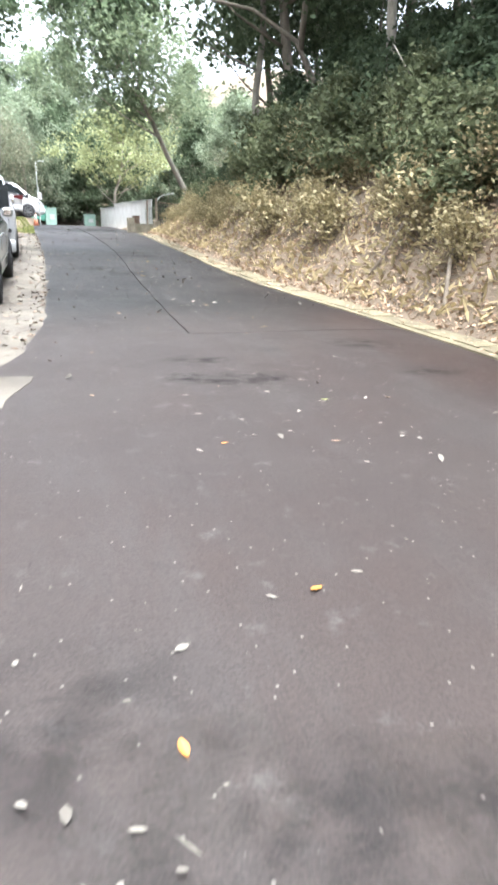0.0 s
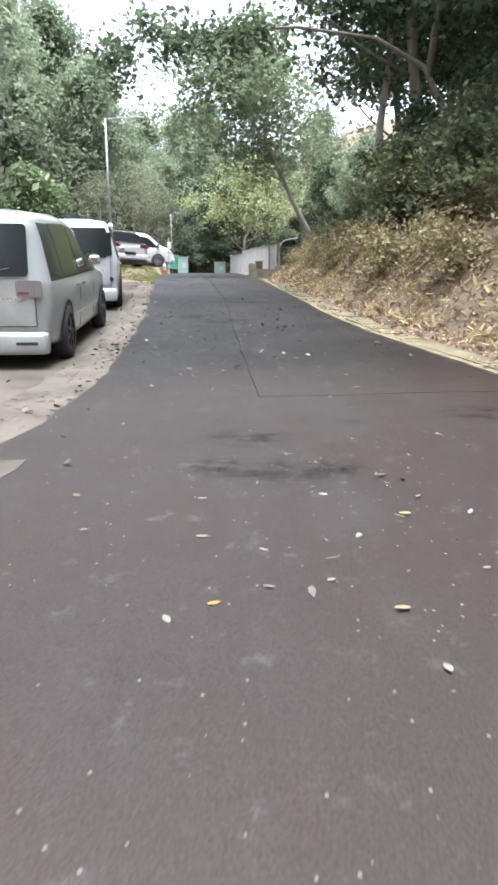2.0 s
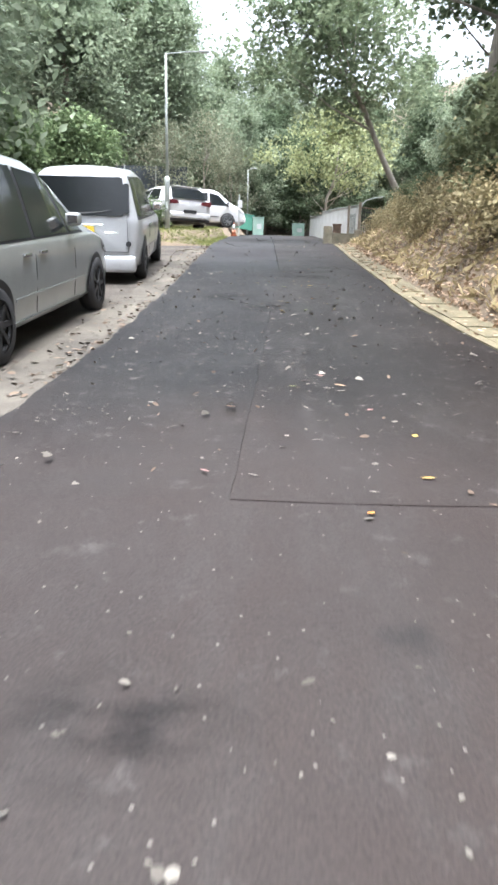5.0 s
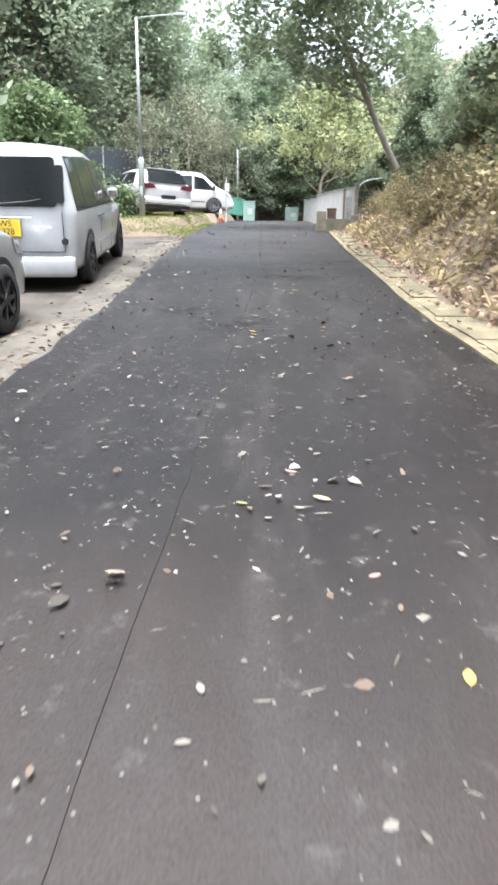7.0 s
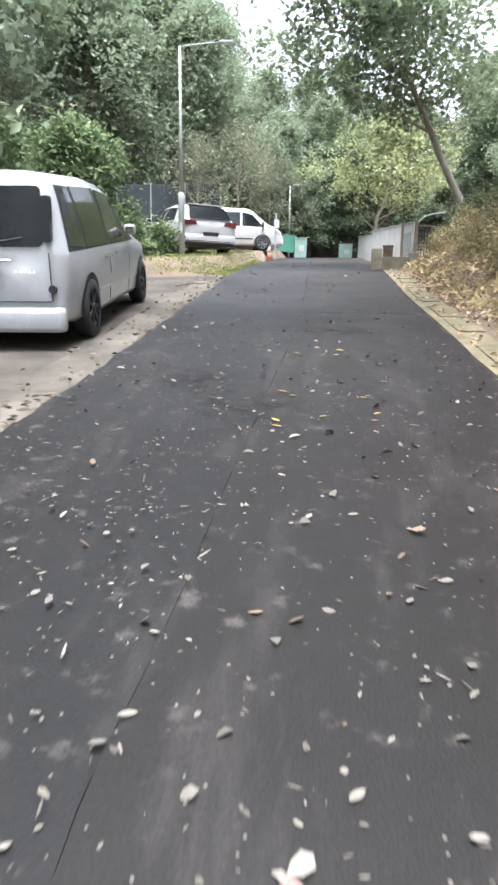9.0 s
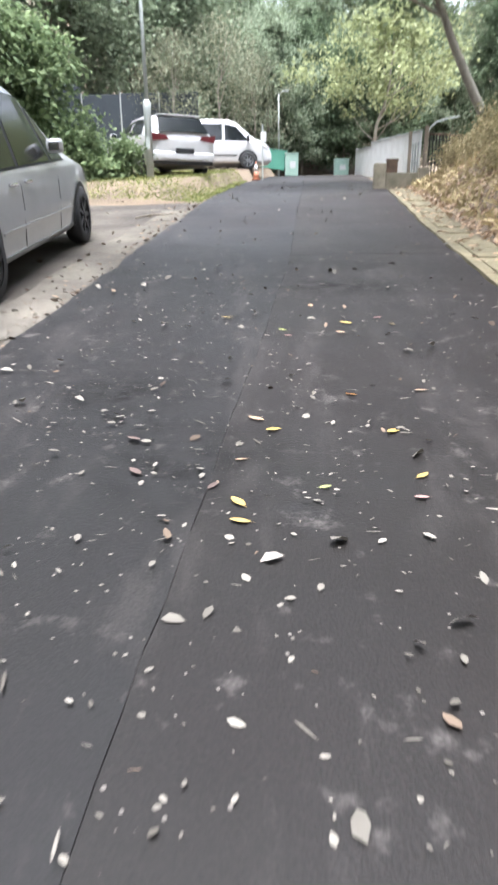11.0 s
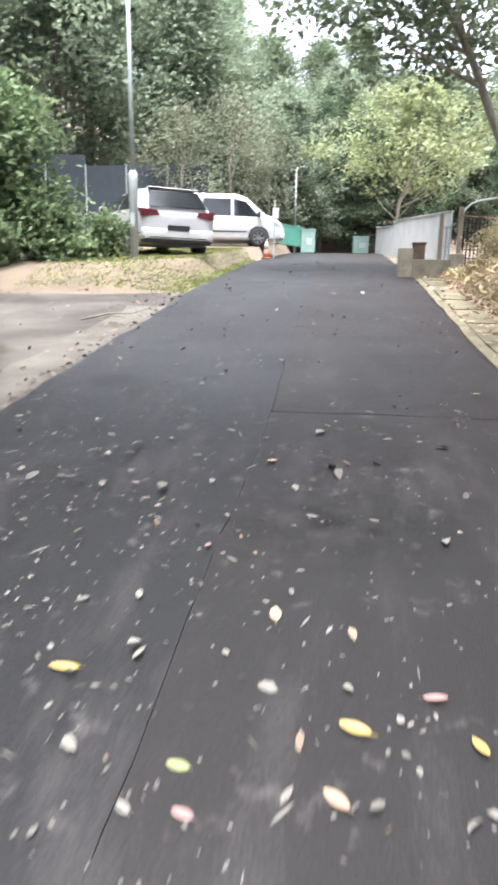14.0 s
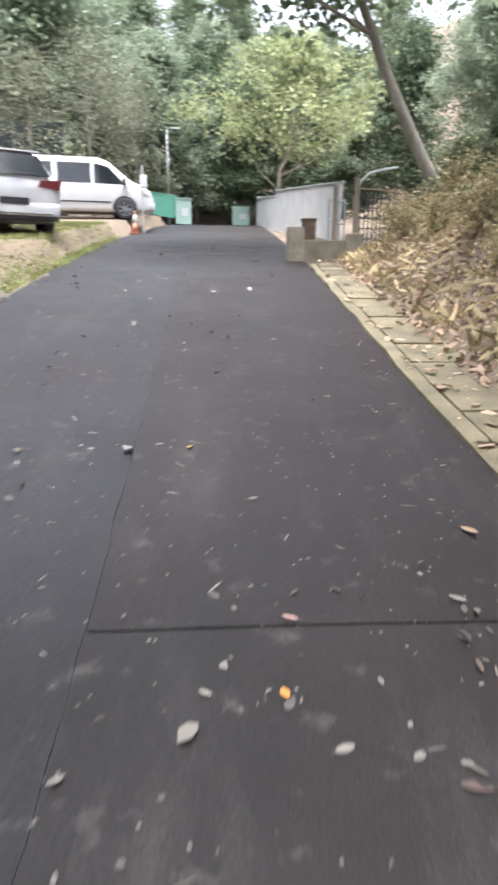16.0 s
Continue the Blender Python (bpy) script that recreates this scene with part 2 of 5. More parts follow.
def part(name, bm, mat, parent=None, label="", smooth=False):
    me = bpy.data.meshes.new(name)
    bm.normal_update()
    bm.to_mesh(me)
    bm.free()
    me.materials.append(mat)
    if smooth:
        me.shade_smooth()
    ob = new(name, me)
    if parent:
        ob.parent = parent
    if label:
        ob["label"] = label
    return ob


def empty(name, m, label, category, group=""):
    ob = new(name)
    ob.matrix_world = m
    return tagged(ob, label, category, group)


def box_bm(sx, sy, sz, at=(0, 0, 0), bevel=0.0, turn=None):
    bm = bmesh.new()
    bmesh.ops.create_cube(bm, size=1.0)
    bmesh.ops.scale(bm, vec=(sx, sy, sz), verts=bm.verts)
    if bevel:
        bmesh.ops.bevel(bm, geom=bm.edges[:], offset=bevel, segments=2, profile=0.6, affect="EDGES")
    if turn is not None:
        bmesh.ops.transform(bm, matrix=turn, verts=bm.verts)
    bmesh.ops.translate(bm, vec=at, verts=bm.verts)
    return bm


def tube_bm(points, radii, sides=8, cap=True):
    """A round tube along a line of points with a radius at each."""
    bm = bmesh.new()
    rings = []
    pts = [Vector(p) for p in points]
    for i, p in enumerate(pts):
        d = (pts[min(i + 1, len(pts) - 1)] - pts[max(i - 1, 0)]).normalized()
        a = d.orthogonal().normalized() if i == 0 else (a - d * a.dot(d)).normalized()
        b = d.cross(a)
        rings.append([bm.verts.new(p + (a * math.cos(k * math.tau / sides) + b * math.sin(k * math.tau / sides)) * radii[i]) for k in range(sides)])
    for r, s in zip(rings, rings[1:]):
        for k in range(sides):
            bm.faces.new((r[k], r[(k + 1) % sides], s[(k + 1) % sides], s[k]))
    if cap:
        bm.faces.new(rings[0][::-1])
        bm.faces.new(rings[-1])
    return bm


def merged(*bms):
    out = bmesh.new()
    for b in bms:
        me = bpy.data.meshes.new("joined")
        b.to_mesh(me)
        b.free()
        out.from_mesh(me)
        bpy.data.meshes.remove(me)
    return out


def leaf_cloud(name, centres, spread, count, size, mat, rng, parent=None, label="", flat=0.5, long=1.7, fold=0.14, litter=False):
    """Many single leaves, each two folded triangles, strewn round the centres."""
    centres = np.asarray(centres, float)
    n = len(centres) * count
    c = np.repeat(centres, count, axis=0) + rng.normal(size=(n, 3)) * np.asarray(spread)
    normal = rng.normal(size=(n, 3))
    normal[:, 2] = np.abs(normal[:, 2]) + flat
    normal /= np.linalg.norm(normal, axis=1)[:, None]
    u = np.cross(normal, rng.normal(size=(n, 3)))
    u /= np.linalg.norm(u, axis=1)[:, None] + 1e-9
    w = np.cross(normal, u)
    s = (size * (rng.uniform(0.6, 1.3, n) if not litter else np.clip(rng.lognormal(-0.25, 0.42, n), 0.3, 1.25)))[:, None]
    k = np.arange(n)[:, None]
    if litter:
        wide = w * s * rng.uniform(0.3, 0.55, (n, 1)) + normal * s * fold
        thin = -w * s * rng.uniform(0.3, 0.55, (n, 1)) + normal * s * fold
        along = u * s * long * 0.5
        verts = np.stack([c - along, c - along * 0.35 + thin, c + along * 0.45 + thin * 0.8, c + along, c + along * 0.4 + wide * 0.8, c - along * 0.4 + wide], 1).reshape(-1, 3)
        k = k * 6
        tris = np.concatenate([k + [0, 1, 5], k + [1, 4, 5], k + [1, 2, 4], k + [2, 3, 4]], 1).reshape(-1, 3)
    else:
        verts = np.stack([c - u * s * long * 0.5, c - w * s * 0.5 + normal * s * fold, c + u * s * long * 0.5, c + w * s * 0.5 + normal * s * fold], 1).reshape(-1, 3)
        k = k * 4
        tris = np.concatenate([k + [0, 1, 2], k + [0, 2, 3]], 1).reshape(-1, 3)
    me = bpy.data.meshes.new(name)
    me.vertices.add(len(verts))
    me.vertices.foreach_set("co", verts.astype(np.float32).ravel())
    me.loops.add(tris.size)
    me.loops.foreach_set("vertex_index", tris.astype(np.int32).ravel())
    me.polygons.add(len(tris))
    me.polygons.foreach_set("loop_start", np.arange(0, tris.size, 3, dtype=np.int32))
    me.update(calc_edges=True)
    me.validate()
    me.materials.append(mat)
    ob = new(name, me)
    if parent:
        ob.parent = parent
    if label:
        ob["label"] = label
    return ob


# ---- materials ----
# The third colour of each is raised to carry the sheen of the sky.
ASPHALT = asphalt("asphalt", (0.0300, 0.0242, 0.0214), (0.0094, 0.0078, 0.0069), (0.0215, 0.0190, 0.0180))
ASPHALT_DARK = asphalt("asphalt_dark", (0.0285, 0.0236, 0.0210), (0.0083, 0.0076, 0.0073), (0.0215, 0.0208, 0.0222))
STAIN_AND_SHADE = stain_and_shade_material()
EDGING = material("edging_concrete", (0.125, 0.110, 0.087), (0.055, 0.048, 0.038), scale=1.4, rough=0.9, bump=0.5, fine=70, mix=0.4, detail=9.0)
CONCRETE = material("pad_concrete", (0.105, 0.091, 0.073), (0.042, 0.035, 0.028), scale=0.9, rough=0.9, bump=0.5, fine=70, mix=0.32, detail=9.0)
DRAIN = material("drain_concrete", (0.21, 0.18, 0.108), (0.105, 0.09, 0.054), scale=3.0, rough=0.92, bump=0.5, fine=60, per_object=0.22)
SOIL = material("soil", (0.19, 0.143, 0.095), (0.095, 0.073, 0.05), scale=1.3, rough=0.95, bump=1.0, fine=30, mix=0.8)
BARK = material("bark", (0.22, 0.19, 0.15), (0.10, 0.085, 0.065), scale=5, rough=0.9, bump=0.8, fine=40, stretch=(1, 1, 0.25))
PALE_BARK = material("pale_bark", (0.34, 0.31, 0.26), (0.18, 0.16, 0.13), scale=5, rough=0.9, bump=0.6, fine=40, stretch=(1, 1, 0.25))
FOREST = leaf_material("forest_leaves", (0.168, 0.208, 0.138), (0.295, 0.345, 0.238), through_light=0.5)
PALE_TWIG = leaf_material("grey_green_leaves", (0.13, 0.14, 0.095), (0.27, 0.28, 0.19), through_light=0.35)
GREEN = leaf_material("green_leaves", (0.130, 0.166, 0.102), (0.240, 0.288, 0.178), through_light=0.5)
DARK_GREEN = leaf_material("dark_green_leaves", (0.070, 0.098, 0.058), (0.140, 0.180, 0.105), through_light=0.5)
BRIGHT = leaf_material("yellow_green_leaves", (0.185, 0.212, 0.105), (0.350, 0.378, 0.200), through_light=0.45)
HEDGE_GREEN = leaf_material("hedge_leaves", (0.105, 0.150, 0.075), (0.215, 0.275, 0.140), through_light=0.35)
DRY_GREEN = leaf_material("dry_green_leaves", (0.095, 0.115, 0.062), (0.195, 0.215, 0.120), through_light=0.4)
BRUSH = leaf_material("brush_leaves", (0.23, 0.20, 0.115), (0.45, 0.385, 0.225), rough=0.8, through_light=0.3)
SMOKED = plain("smoked_lens", (0.16, 0.15, 0.15), rough=0.12, coat=0.8)
ROAD_LEAF = leaf_material("brown_road_leaves", (0.06, 0.045, 0.035), (0.20, 0.15, 0.11), rough=0.8, through_light=0.05)
DRY = leaf_material("dry_leaves", (0.25, 0.172, 0.115), (0.48, 0.36, 0.25), rough=0.8, through_light=0.15)
STRAW = leaf_material("straw_leaves", (0.27, 0.22, 0.12), (0.50, 0.41, 0.235), rough=0.8, through_light=0.25)
GRASS = leaf_material("grass_blades", (0.10, 0.13, 0.04), (0.28, 0.29, 0.11))
PALE_LEAF = leaf_material("pale_litter", (0.075, 0.068, 0.057), (0.225, 0.207, 0.178), rough=0.7, through_light=0.05)
STEEL = plain("galvanised_steel", (0.40, 0.43, 0.41), rough=0.6, metal=0.15)
SILVER = plain("silver_paint", (0.36, 0.38, 0.37), rough=0.3, metal=0.3, coat=0.6)
PEARL = plain("pearl_white_paint", (0.47, 0.48, 0.49), rough=0.3, metal=0.1, coat=0.6)
WHITE = plain("white_paint", (0.54, 0.54, 0.54), rough=0.3, coat=0.6)
GLASS = plain("dark_glass", (0.012, 0.014, 0.016), rough=0.06)
RUBBER = plain("tyre_rubber", (0.025, 0.025, 0.027), rough=0.8)
ALLOY = plain("alloy_rim", (0.35, 0.36, 0.37), rough=0.35, metal=0.8)
BLACK = plain("black_plastic", (0.02, 0.02, 0.022), rough=0.6)
RED = plain("red_lens", (0.13, 0.03, 0.035), rough=0.15, coat=0.8)
CLEAR = plain("clear_lens", (0.34, 0.33, 0.33), rough=0.12, coat=0.8)
PLATE = plain("yellow_plate", (0.80, 0.55, 0.03), rough=0.4)
WHITE_PLATE = plain("white_plate", (0.7, 0.7, 0.68), rough=0.4)
CHROME = plain("chrome", (0.6, 0.6, 0.6), rough=0.15, metal=1.0)
BIN_GREEN = plain("green_panel", (0.09, 0.29, 0.21), rough=0.5)
PALE_GREEN = plain("pale_green_panel", (0.30, 0.43, 0.36), rough=0.5)
CONTAINER = material("white_sheet_metal", (0.74, 0.75, 0.74), (0.60, 0.60, 0.58), scale=1.5, rough=0.5, bump=0.05, fine=30)
NET = plain("dark_netting", (0.045, 0.055, 0.065), rough=0.9)
RUST = material("rusty_steel", (0.20, 0.13, 0.09), (0.10, 0.07, 0.05), scale=6, rough=0.85, bump=0.3)
WOOD = material("weathered_wood", (0.30, 0.25, 0.19), (0.16, 0.13, 0.10), scale=6, rough=0.9, bump=0.5, stretch=(1, 1, 0.2))
LEAF_COLOURS = [plain("leaf_yellow", (0.36, 0.255, 0.07), 0.6), plain("leaf_orange", (0.46, 0.20, 0.04), 0.6), plain("leaf_tan", (0.30, 0.21, 0.13), 0.7),
                plain("leaf_pale", (0.19, 0.173, 0.145), 0.7), plain("leaf_brown", (0.09, 0.06, 0.05), 0.7), plain("leaf_pink", (0.28, 0.165, 0.145), 0.7),
                plain("leaf_lime", (0.24, 0.26, 0.09), 0.6)]


# ---- large structure ----
def axis(fine_from, fine_to, step, far):
    mid = list(np.arange(fine_from, fine_to + step / 2, step))
    out, d, v = [], step, fine_to
    while v < far:
        d *= 1.35
        v += d
        out.append(v)
    low, d, v = [], step, fine_from
    while v > -far:
        d *= 1.35
        v -= d
        low.append(v)
    return low[::-1] + mid + out


def build_ground():
    xs, ys = axis(-9, 13, 0.28, 700), axis(-6, 52, 0.35, 700)
    verts, faces = [], []
    for y in ys:
        for x in xs:
            z = ground_height(x, y)
            if -7.5 < x < edge_right(y) + 0.6 and -12 < y < 60:
                z -= 0.09 if (x > edge_left(y) - 0.3 or y < 24.2) else 0.0
            verts.append((x, y, z))
    w = len(xs)
    for j in range(len(ys) - 1):
        for i in range(w - 1):
            a = j * w + i
            faces.append((a, a + 1, a + w + 1, a + w))
    ob = mesh_object("ground", verts, faces, SOIL, smooth=True)
    return tagged(ob, "brown bare earth ground rising into a wooded bank", "ground", kind="structure")


ground = build_ground()


def strip_slab(name, x_of_left, x_of_right, y0, y1, lift, thick, mat, parent, nx=6, step=0.45, rough_edge=(0.0, 0.0), seed=0):
    """A cast slab that follows the lane, with real thickness."""
    rows = max(2, int((y1 - y0) / step) + 1)
    verts, faces = [], []
    for j in range(rows + 1):
        y = y0 + (y1 - y0) * j / rows
        xl = x_of_left(y) + rough_edge[0] * noise.noise(Vector((y * 1.7, seed, 1.0)))
        xr = x_of_right(y) + rough_edge[1] * noise.noise(Vector((y * 1.7, seed, 9.0)))
        for i in range(nx + 1):
            x = xl + (xr - xl) * i / nx
            bumpy = 0.012 * noise.noise(Vector((x * 0.9, y * 0.9, 5.0)))
            verts.append((x, y, lane(y) + lift + bumpy))
    top = len(verts)
    verts += [(x, y, z - thick) for x, y, z in verts]
    w = nx + 1
    for j in range(rows):
        for i in range(nx):
            a = j * w + i
            faces.append((a, a + 1, a + w + 1, a + w))
    rim = [i for i in range(w)] + [j * w + nx for j in range(1, rows + 1)] + [rows * w + i for i in range(nx - 1, -1, -1)] + [j * w for j in range(rows - 1, 0, -1)]
    for a, b in zip(rim, rim[1:] + rim[:1]):
        faces.append((b, a, a + top, b + top))
    return mesh_object(name, verts, faces, mat, parent)


road = tagged(new("road"), "dark brownish asphalt lane climbing between forest, strewn with leaves", "road", kind="structure")
JOINTS = [-14.0, -3.7, 7.15, 18.0, 29.05, 40.0, 58.0]


def seam(y):
    return 1.36 + 0.041 * (min(max(y, 7.0), 17.6) - 7.5) + 0.022 * noise.noise(Vector((y * 3.6, 2.0, 4.0))) + 0.02 * noise.noise(Vector((y * 0.7, 6.0, 4.0)))


strip_slab("base_course", lambda y: edge_left(y) + 0.2, lambda y: edge_right(y) - 0.2, 5.0, 50.0, -0.013, 0.06, ASPHALT_DARK, road, 6, step=0.5)
for y0, y1 in zip(JOINTS, JOINTS[1:]):
    if y1 < 8:
        strip_slab("slab", edge_left, edge_right, y0 + 0.005, y1 - 0.005, 0.002, 0.10, ASPHALT, road, 9, rough_edge=(0.07, 0.05), seed=3)
        continue
    if y0 == JOINTS[2]:
        strip_slab("slab", edge_left, lambda y: seam(y) - 0.003 - 0.004 * abs(noise.noise(Vector((y * 2.3, 1.0, 8.0)))), y0 + 0.009, JOINTS[-1], -0.007, 0.10, ASPHALT_DARK, road, 4, step=0.2, rough_edge=(0.07, 0.0), seed=3)
    strip_slab("slab", lambda y: seam(y) + 0.003 + 0.004 * abs(noise.noise(Vector((y * 2.9, 3.0, 8.0)))), edge_right, y0 + 0.006, y1 - 0.006, 0.003, 0.10, ASPHALT, road, 6, step=0.2, rough_edge=(0.0, 0.05), seed=5)

pad = strip_slab("parking_pad", lambda y: -6.2, lambda y: edge_left(y) + 0.25, 5.2, 24.3, -0.022, 0.05, CONCRETE, None, 10, rough_edge=(0.3, 0.0), seed=3)
tagged(pad, "worn beige concrete parking strip beside the lane", "pavement", kind="structure")

edging = strip_slab("concrete_edging", lambda y: edge_left(y) - 0.50 - 0.12 * smooth_step(9.5, 7.0, y), lambda y: edge_left(y) + 0.10, 5.75, 22.6, -0.010, 0.05, EDGING, None, 5, rough_edge=(0.10, 0.0), seed=8)
tagged(edging, "pale worn concrete edging between lane and parking strip", "edging", kind="structure")
patch_slab = strip_slab("concrete_patch", lambda y: -1.3, lambda y: -0.33 - 0.22 * smooth_step(5.3, 4.5, y), 4.5, 5.36, 0.006, 0.04, EDGING, None, 4, step=0.2, rough_edge=(0.0, 0.06), seed=2)
tagged(patch_slab, "pale concrete patch at the edge of the lane", "pavement", kind="structure")
for x0, x1 in ((0.62, 0.98), (1.18, 1.62), (1.95, 2.5), (2.75, 3.15)):
    strip_slab("pale_mark", lambda y: x0, lambda y: x1, 29.86, 29.95, 0.008, 0.006, EDGING, road, 2, step=0.05)

drain = tagged(new("drain_channel"), "yellowed concrete drain covers in a row beside the lane", "drain", kind="structure")
kerb = strip_slab("kerb", lambda y: edge_right(y) + 0.02, lambda y: edge_right(y) + 0.14, -4.0, 27.6, 0.015, 0.14, DRAIN, drain, 1, rough_edge=(0.03, 0.0), seed=5)
y = -3.6
while y < 27.2:
    length = 0.535
    strip_slab("drain_cover", lambda v: edge_right(v) + 0.155, lambda v: edge_right(v) + 0.62, y, y + length, 0.012 + random.uniform(-0.008, 0.012), 0.10, DRAIN, drain, 1, step=0.3)
    y += 0.56


def road_stain_or_shade(x, y, rx, ry):
    """A thin dark film lying on the asphalt, stain or painted shade, following the slope."""
    n = 10
    verts = [(i / n * 2 - 1, j / n * 2 - 1, 0.0) for j in range(n + 1) for i in range(n + 1)]
    z0 = lane(y) + 0.008
    verts = [(u, v, (lane(y + v * ry) - lane(y)) + 0.012 * noise.noise(Vector(((x + u * rx) * 0.9, (y + v * ry) * 0.9, 5.0)))) for u, v, _ in verts]
    faces = [(j * (n + 1) + i, j * (n + 1) + i + 1, (j + 1) * (n + 1) + i + 1, (j + 1) * (n + 1) + i) for j in range(n) for i in range(n)]
    ob = mesh_object("stain", verts, faces, STAIN_AND_SHADE, road, "dark mark on the asphalt, oily stain or painted tree shade")
    ob.location, ob.scale = (x, y, z0), (rx, ry, 1.0)


# The three spots with y below 2 paint dappled tree shade; the rest are stains.
for spot in [(1.2, 5.0, 0.42, 0.30), (1.15, 5.75, 0.40, 0.28), (1.58, 5.05, 0.24, 0.2), (0.85, 5.1, 0.24, 0.2), (3.1, 6.3, 0.5, 0.35), (3.1, 5.0, 0.4, 0.22), (0.2, 1.05, 0.62, 0.42), (-0.3, 1.5, 0.55, 0.42), (0.75, 0.95, 0.3, 0.3), (1.5, 13.2, 0.5, 0.5), (1.0, 14.0, 0.45, 0.35), (2.2, 16.4, 0.6, 0.4)]:
    road_stain_or_shade(*spot)


# ---- cars ----
def lerp_rows(rows, y):
    ys = [r[0] for r in rows]
    return [float(np.interp(y, ys, [r[k] for r in rows])) for k in range(1, len(rows[0]))]


class Shell:
    """A car body as a skin over stations along its length: y, underside, belt, roof, half width at sill, belt, roof."""

    def __init__(self, rows, rake=0.0, tail=None):
        self.rows, self.rake = rows, rake
        self.back, self.front = rows[0][0], rows[-1][0]

    def ring(self, y):
        zb, zw, zt, ws, ww, wt = lerp_rows(self.rows, y)
        mid = zb + (zw - zb) * 0.5
        return [(0.0, zb), (ws * 0.88, zb), (ws * 0.985, zb + 0.05), (ws * 1.0, zb + (zw - zb) * 0.25), ((ws + ww) / 2 + 0.012, mid), (ww, zw - 0.03), (ww - 0.012, zw + 0.01),
                (wt + (ww - wt) * 0.35, zw + (zt - zw) * 0.62), (wt, zt - (zt - zw) * 0.12), (wt * 0.86, zt - 0.015), (wt * 0.5, zt + 0.018), (0.0, zt + 0.03)]

    def at(self, y, v, side=1):
        r = self.ring(y)
        v = min(max(v, 0.0), len(r) - 1.001)
        i = int(v)
        f = v - i
        x, z = r[i][0] * (1 - f) + r[i + 1][0] * f, r[i][1] * (1 - f) + r[i + 1][1] * f
        zw = lerp_rows(self.rows, self.back)[1]
        lean = self.rake * max(0.0, z - zw) * smooth_step(self.back + 1.3, self.back, y)
        return Vector((x * side, y + lean, z))

    def v_of(self, y, z):
        """Ring place at height z on the side."""
        r = self.ring(y)
        if z <= r[1][1]:
            return 1.2
        for i in range(1, 9):
            if r[i][1] <= z <= r[i + 1][1]:
                return i + (z - r[i][1]) / max(1e-6, r[i + 1][1] - r[i][1])
        return 8.9

    def skin(self):
        bm = bmesh.new()
        n = 56
        loops = []
        count = len(self.ring(self.back))
        vs = [i / 2 for i in range((count - 1) * 2 + 1)]
        for j in range(n + 1):
            y = self.back + (self.front - self.back) * j / n
            pts = [self.at(y, v, 1) for v in vs] + [self.at(y, v, -1) for v in vs[-2:0:-1]]
            loops.append([bm.verts.new(p) for p in pts])
        for a, b in zip(loops, loops[1:]):
            for i in range(len(a)):
                k = (i + 1) % len(a)
                bm.faces.new((a[i], b[i], b[k], a[k]))
        for loop, flip, out in ((loops[0], 1, -0.05), (loops[-1], -1, 0.05)):
            c = sum((v.co for v in loop), Vector()) / len(loop)
            hub = [bm.verts.new(c + (v.co - c) * 0.82 + Vector((0, out * 0.8, 0))) for v in loop]
            centre = bm.verts.new(c + Vector((0, out, 0)))
            for i in range(len(loop)):
                k = (i + 1) % len(loop)
                quad = (loop[i], loop[k], hub[k], hub[i])
                tri = (hub[i], hub[k], centre)
                bm.faces.new(quad[::flip])
                bm.faces.new(tri[::flip])
        bmesh.ops.recalc_face_normals(bm, faces=bm.faces)
        return bm

    def patch(self, corners, side, off, thick=0.01, nu=6, nv=4):
        """A panel on the side skin between four corners (y, height), raised by off."""
        (ya, za), (yb, zb), (yc, zc), (yd, zd) = corners
        grid = []
        for j in range(nv + 1):
            for i in range(nu + 1):
                s, t = i / nu, j / nv
                y = (ya * (1 - s) + yb * s) * (1 - t) + (yd * (1 - s) + yc * s) * t
                z = (za * (1 - s) + zb * s) * (1 - t) + (zd * (1 - s) + zc * s) * t
                v = self.v_of(y, z)
                p = self.at(y, v, side)
                du = self.at(y + 0.02, self.v_of(y + 0.02, z), side) - self.at(y - 0.02, self.v_of(y - 0.02, z), side)
                dv = self.at(y, min(v + 0.3, 8.99), side) - self.at(y, v - 0.3, side)
                nrm = du.cross(dv).normalized()
                if nrm.x * side < 0:
                    nrm = -nrm
                grid.append((p + nrm * off, p + nrm * (off - thick)))
        return grid_bm(grid, nu, nv)

    def top_patch(self, y0, y1, v0, v1, off, thick=0.01, nu=10, nv=5):
        """A panel across the top skin from side to side between two stations."""
        grid = []
        for j in range(nv + 1):
            y = y0 + (y1 - y0) * j / nv
            for i in range(nu + 1):
                s = i / nu * 2 - 1
                v = v1 - (v1 - v0) * abs(s)
                side = 1 if s >= 0 else -1
                p = self.at(y, v, side)
                du = self.at(y + 0.03, v, side) - self.at(y - 0.03, v, side)
                nrm = Vector((1, 0, 0)).cross(du).normalized()
                if nrm.z < 0:
                    nrm = -nrm
                grid.append((p + nrm * off, p + nrm * (off - thick)))
        return grid_bm(grid, nu, nv)


def grid_bm(grid, nu, nv):
    bm = bmesh.new()
    top = [bm.verts.new(g[0]) for g in grid]
    low = [bm.verts.new(g[1]) for g in grid]
    w = nu + 1
    for j in range(nv):
        for i in range(nu):
            a = j * w + i
            bm.faces.new((top[a], top[a + 1], top[a + w + 1], top[a + w]))
    rim = list(range(w)) + [j * w + nu for j in range(1, nv + 1)] + [nv * w + i for i in range(nu - 1, -1, -1)] + [j * w for j in range(nv - 1, 0, -1)]
    for a, b in zip(rim, rim[1:] + rim[:1]):
        bm.faces.new((top[b], top[a], low[a], low[b]))
    bmesh.ops.recalc_face_normals(bm, faces=bm.faces)
    return bm


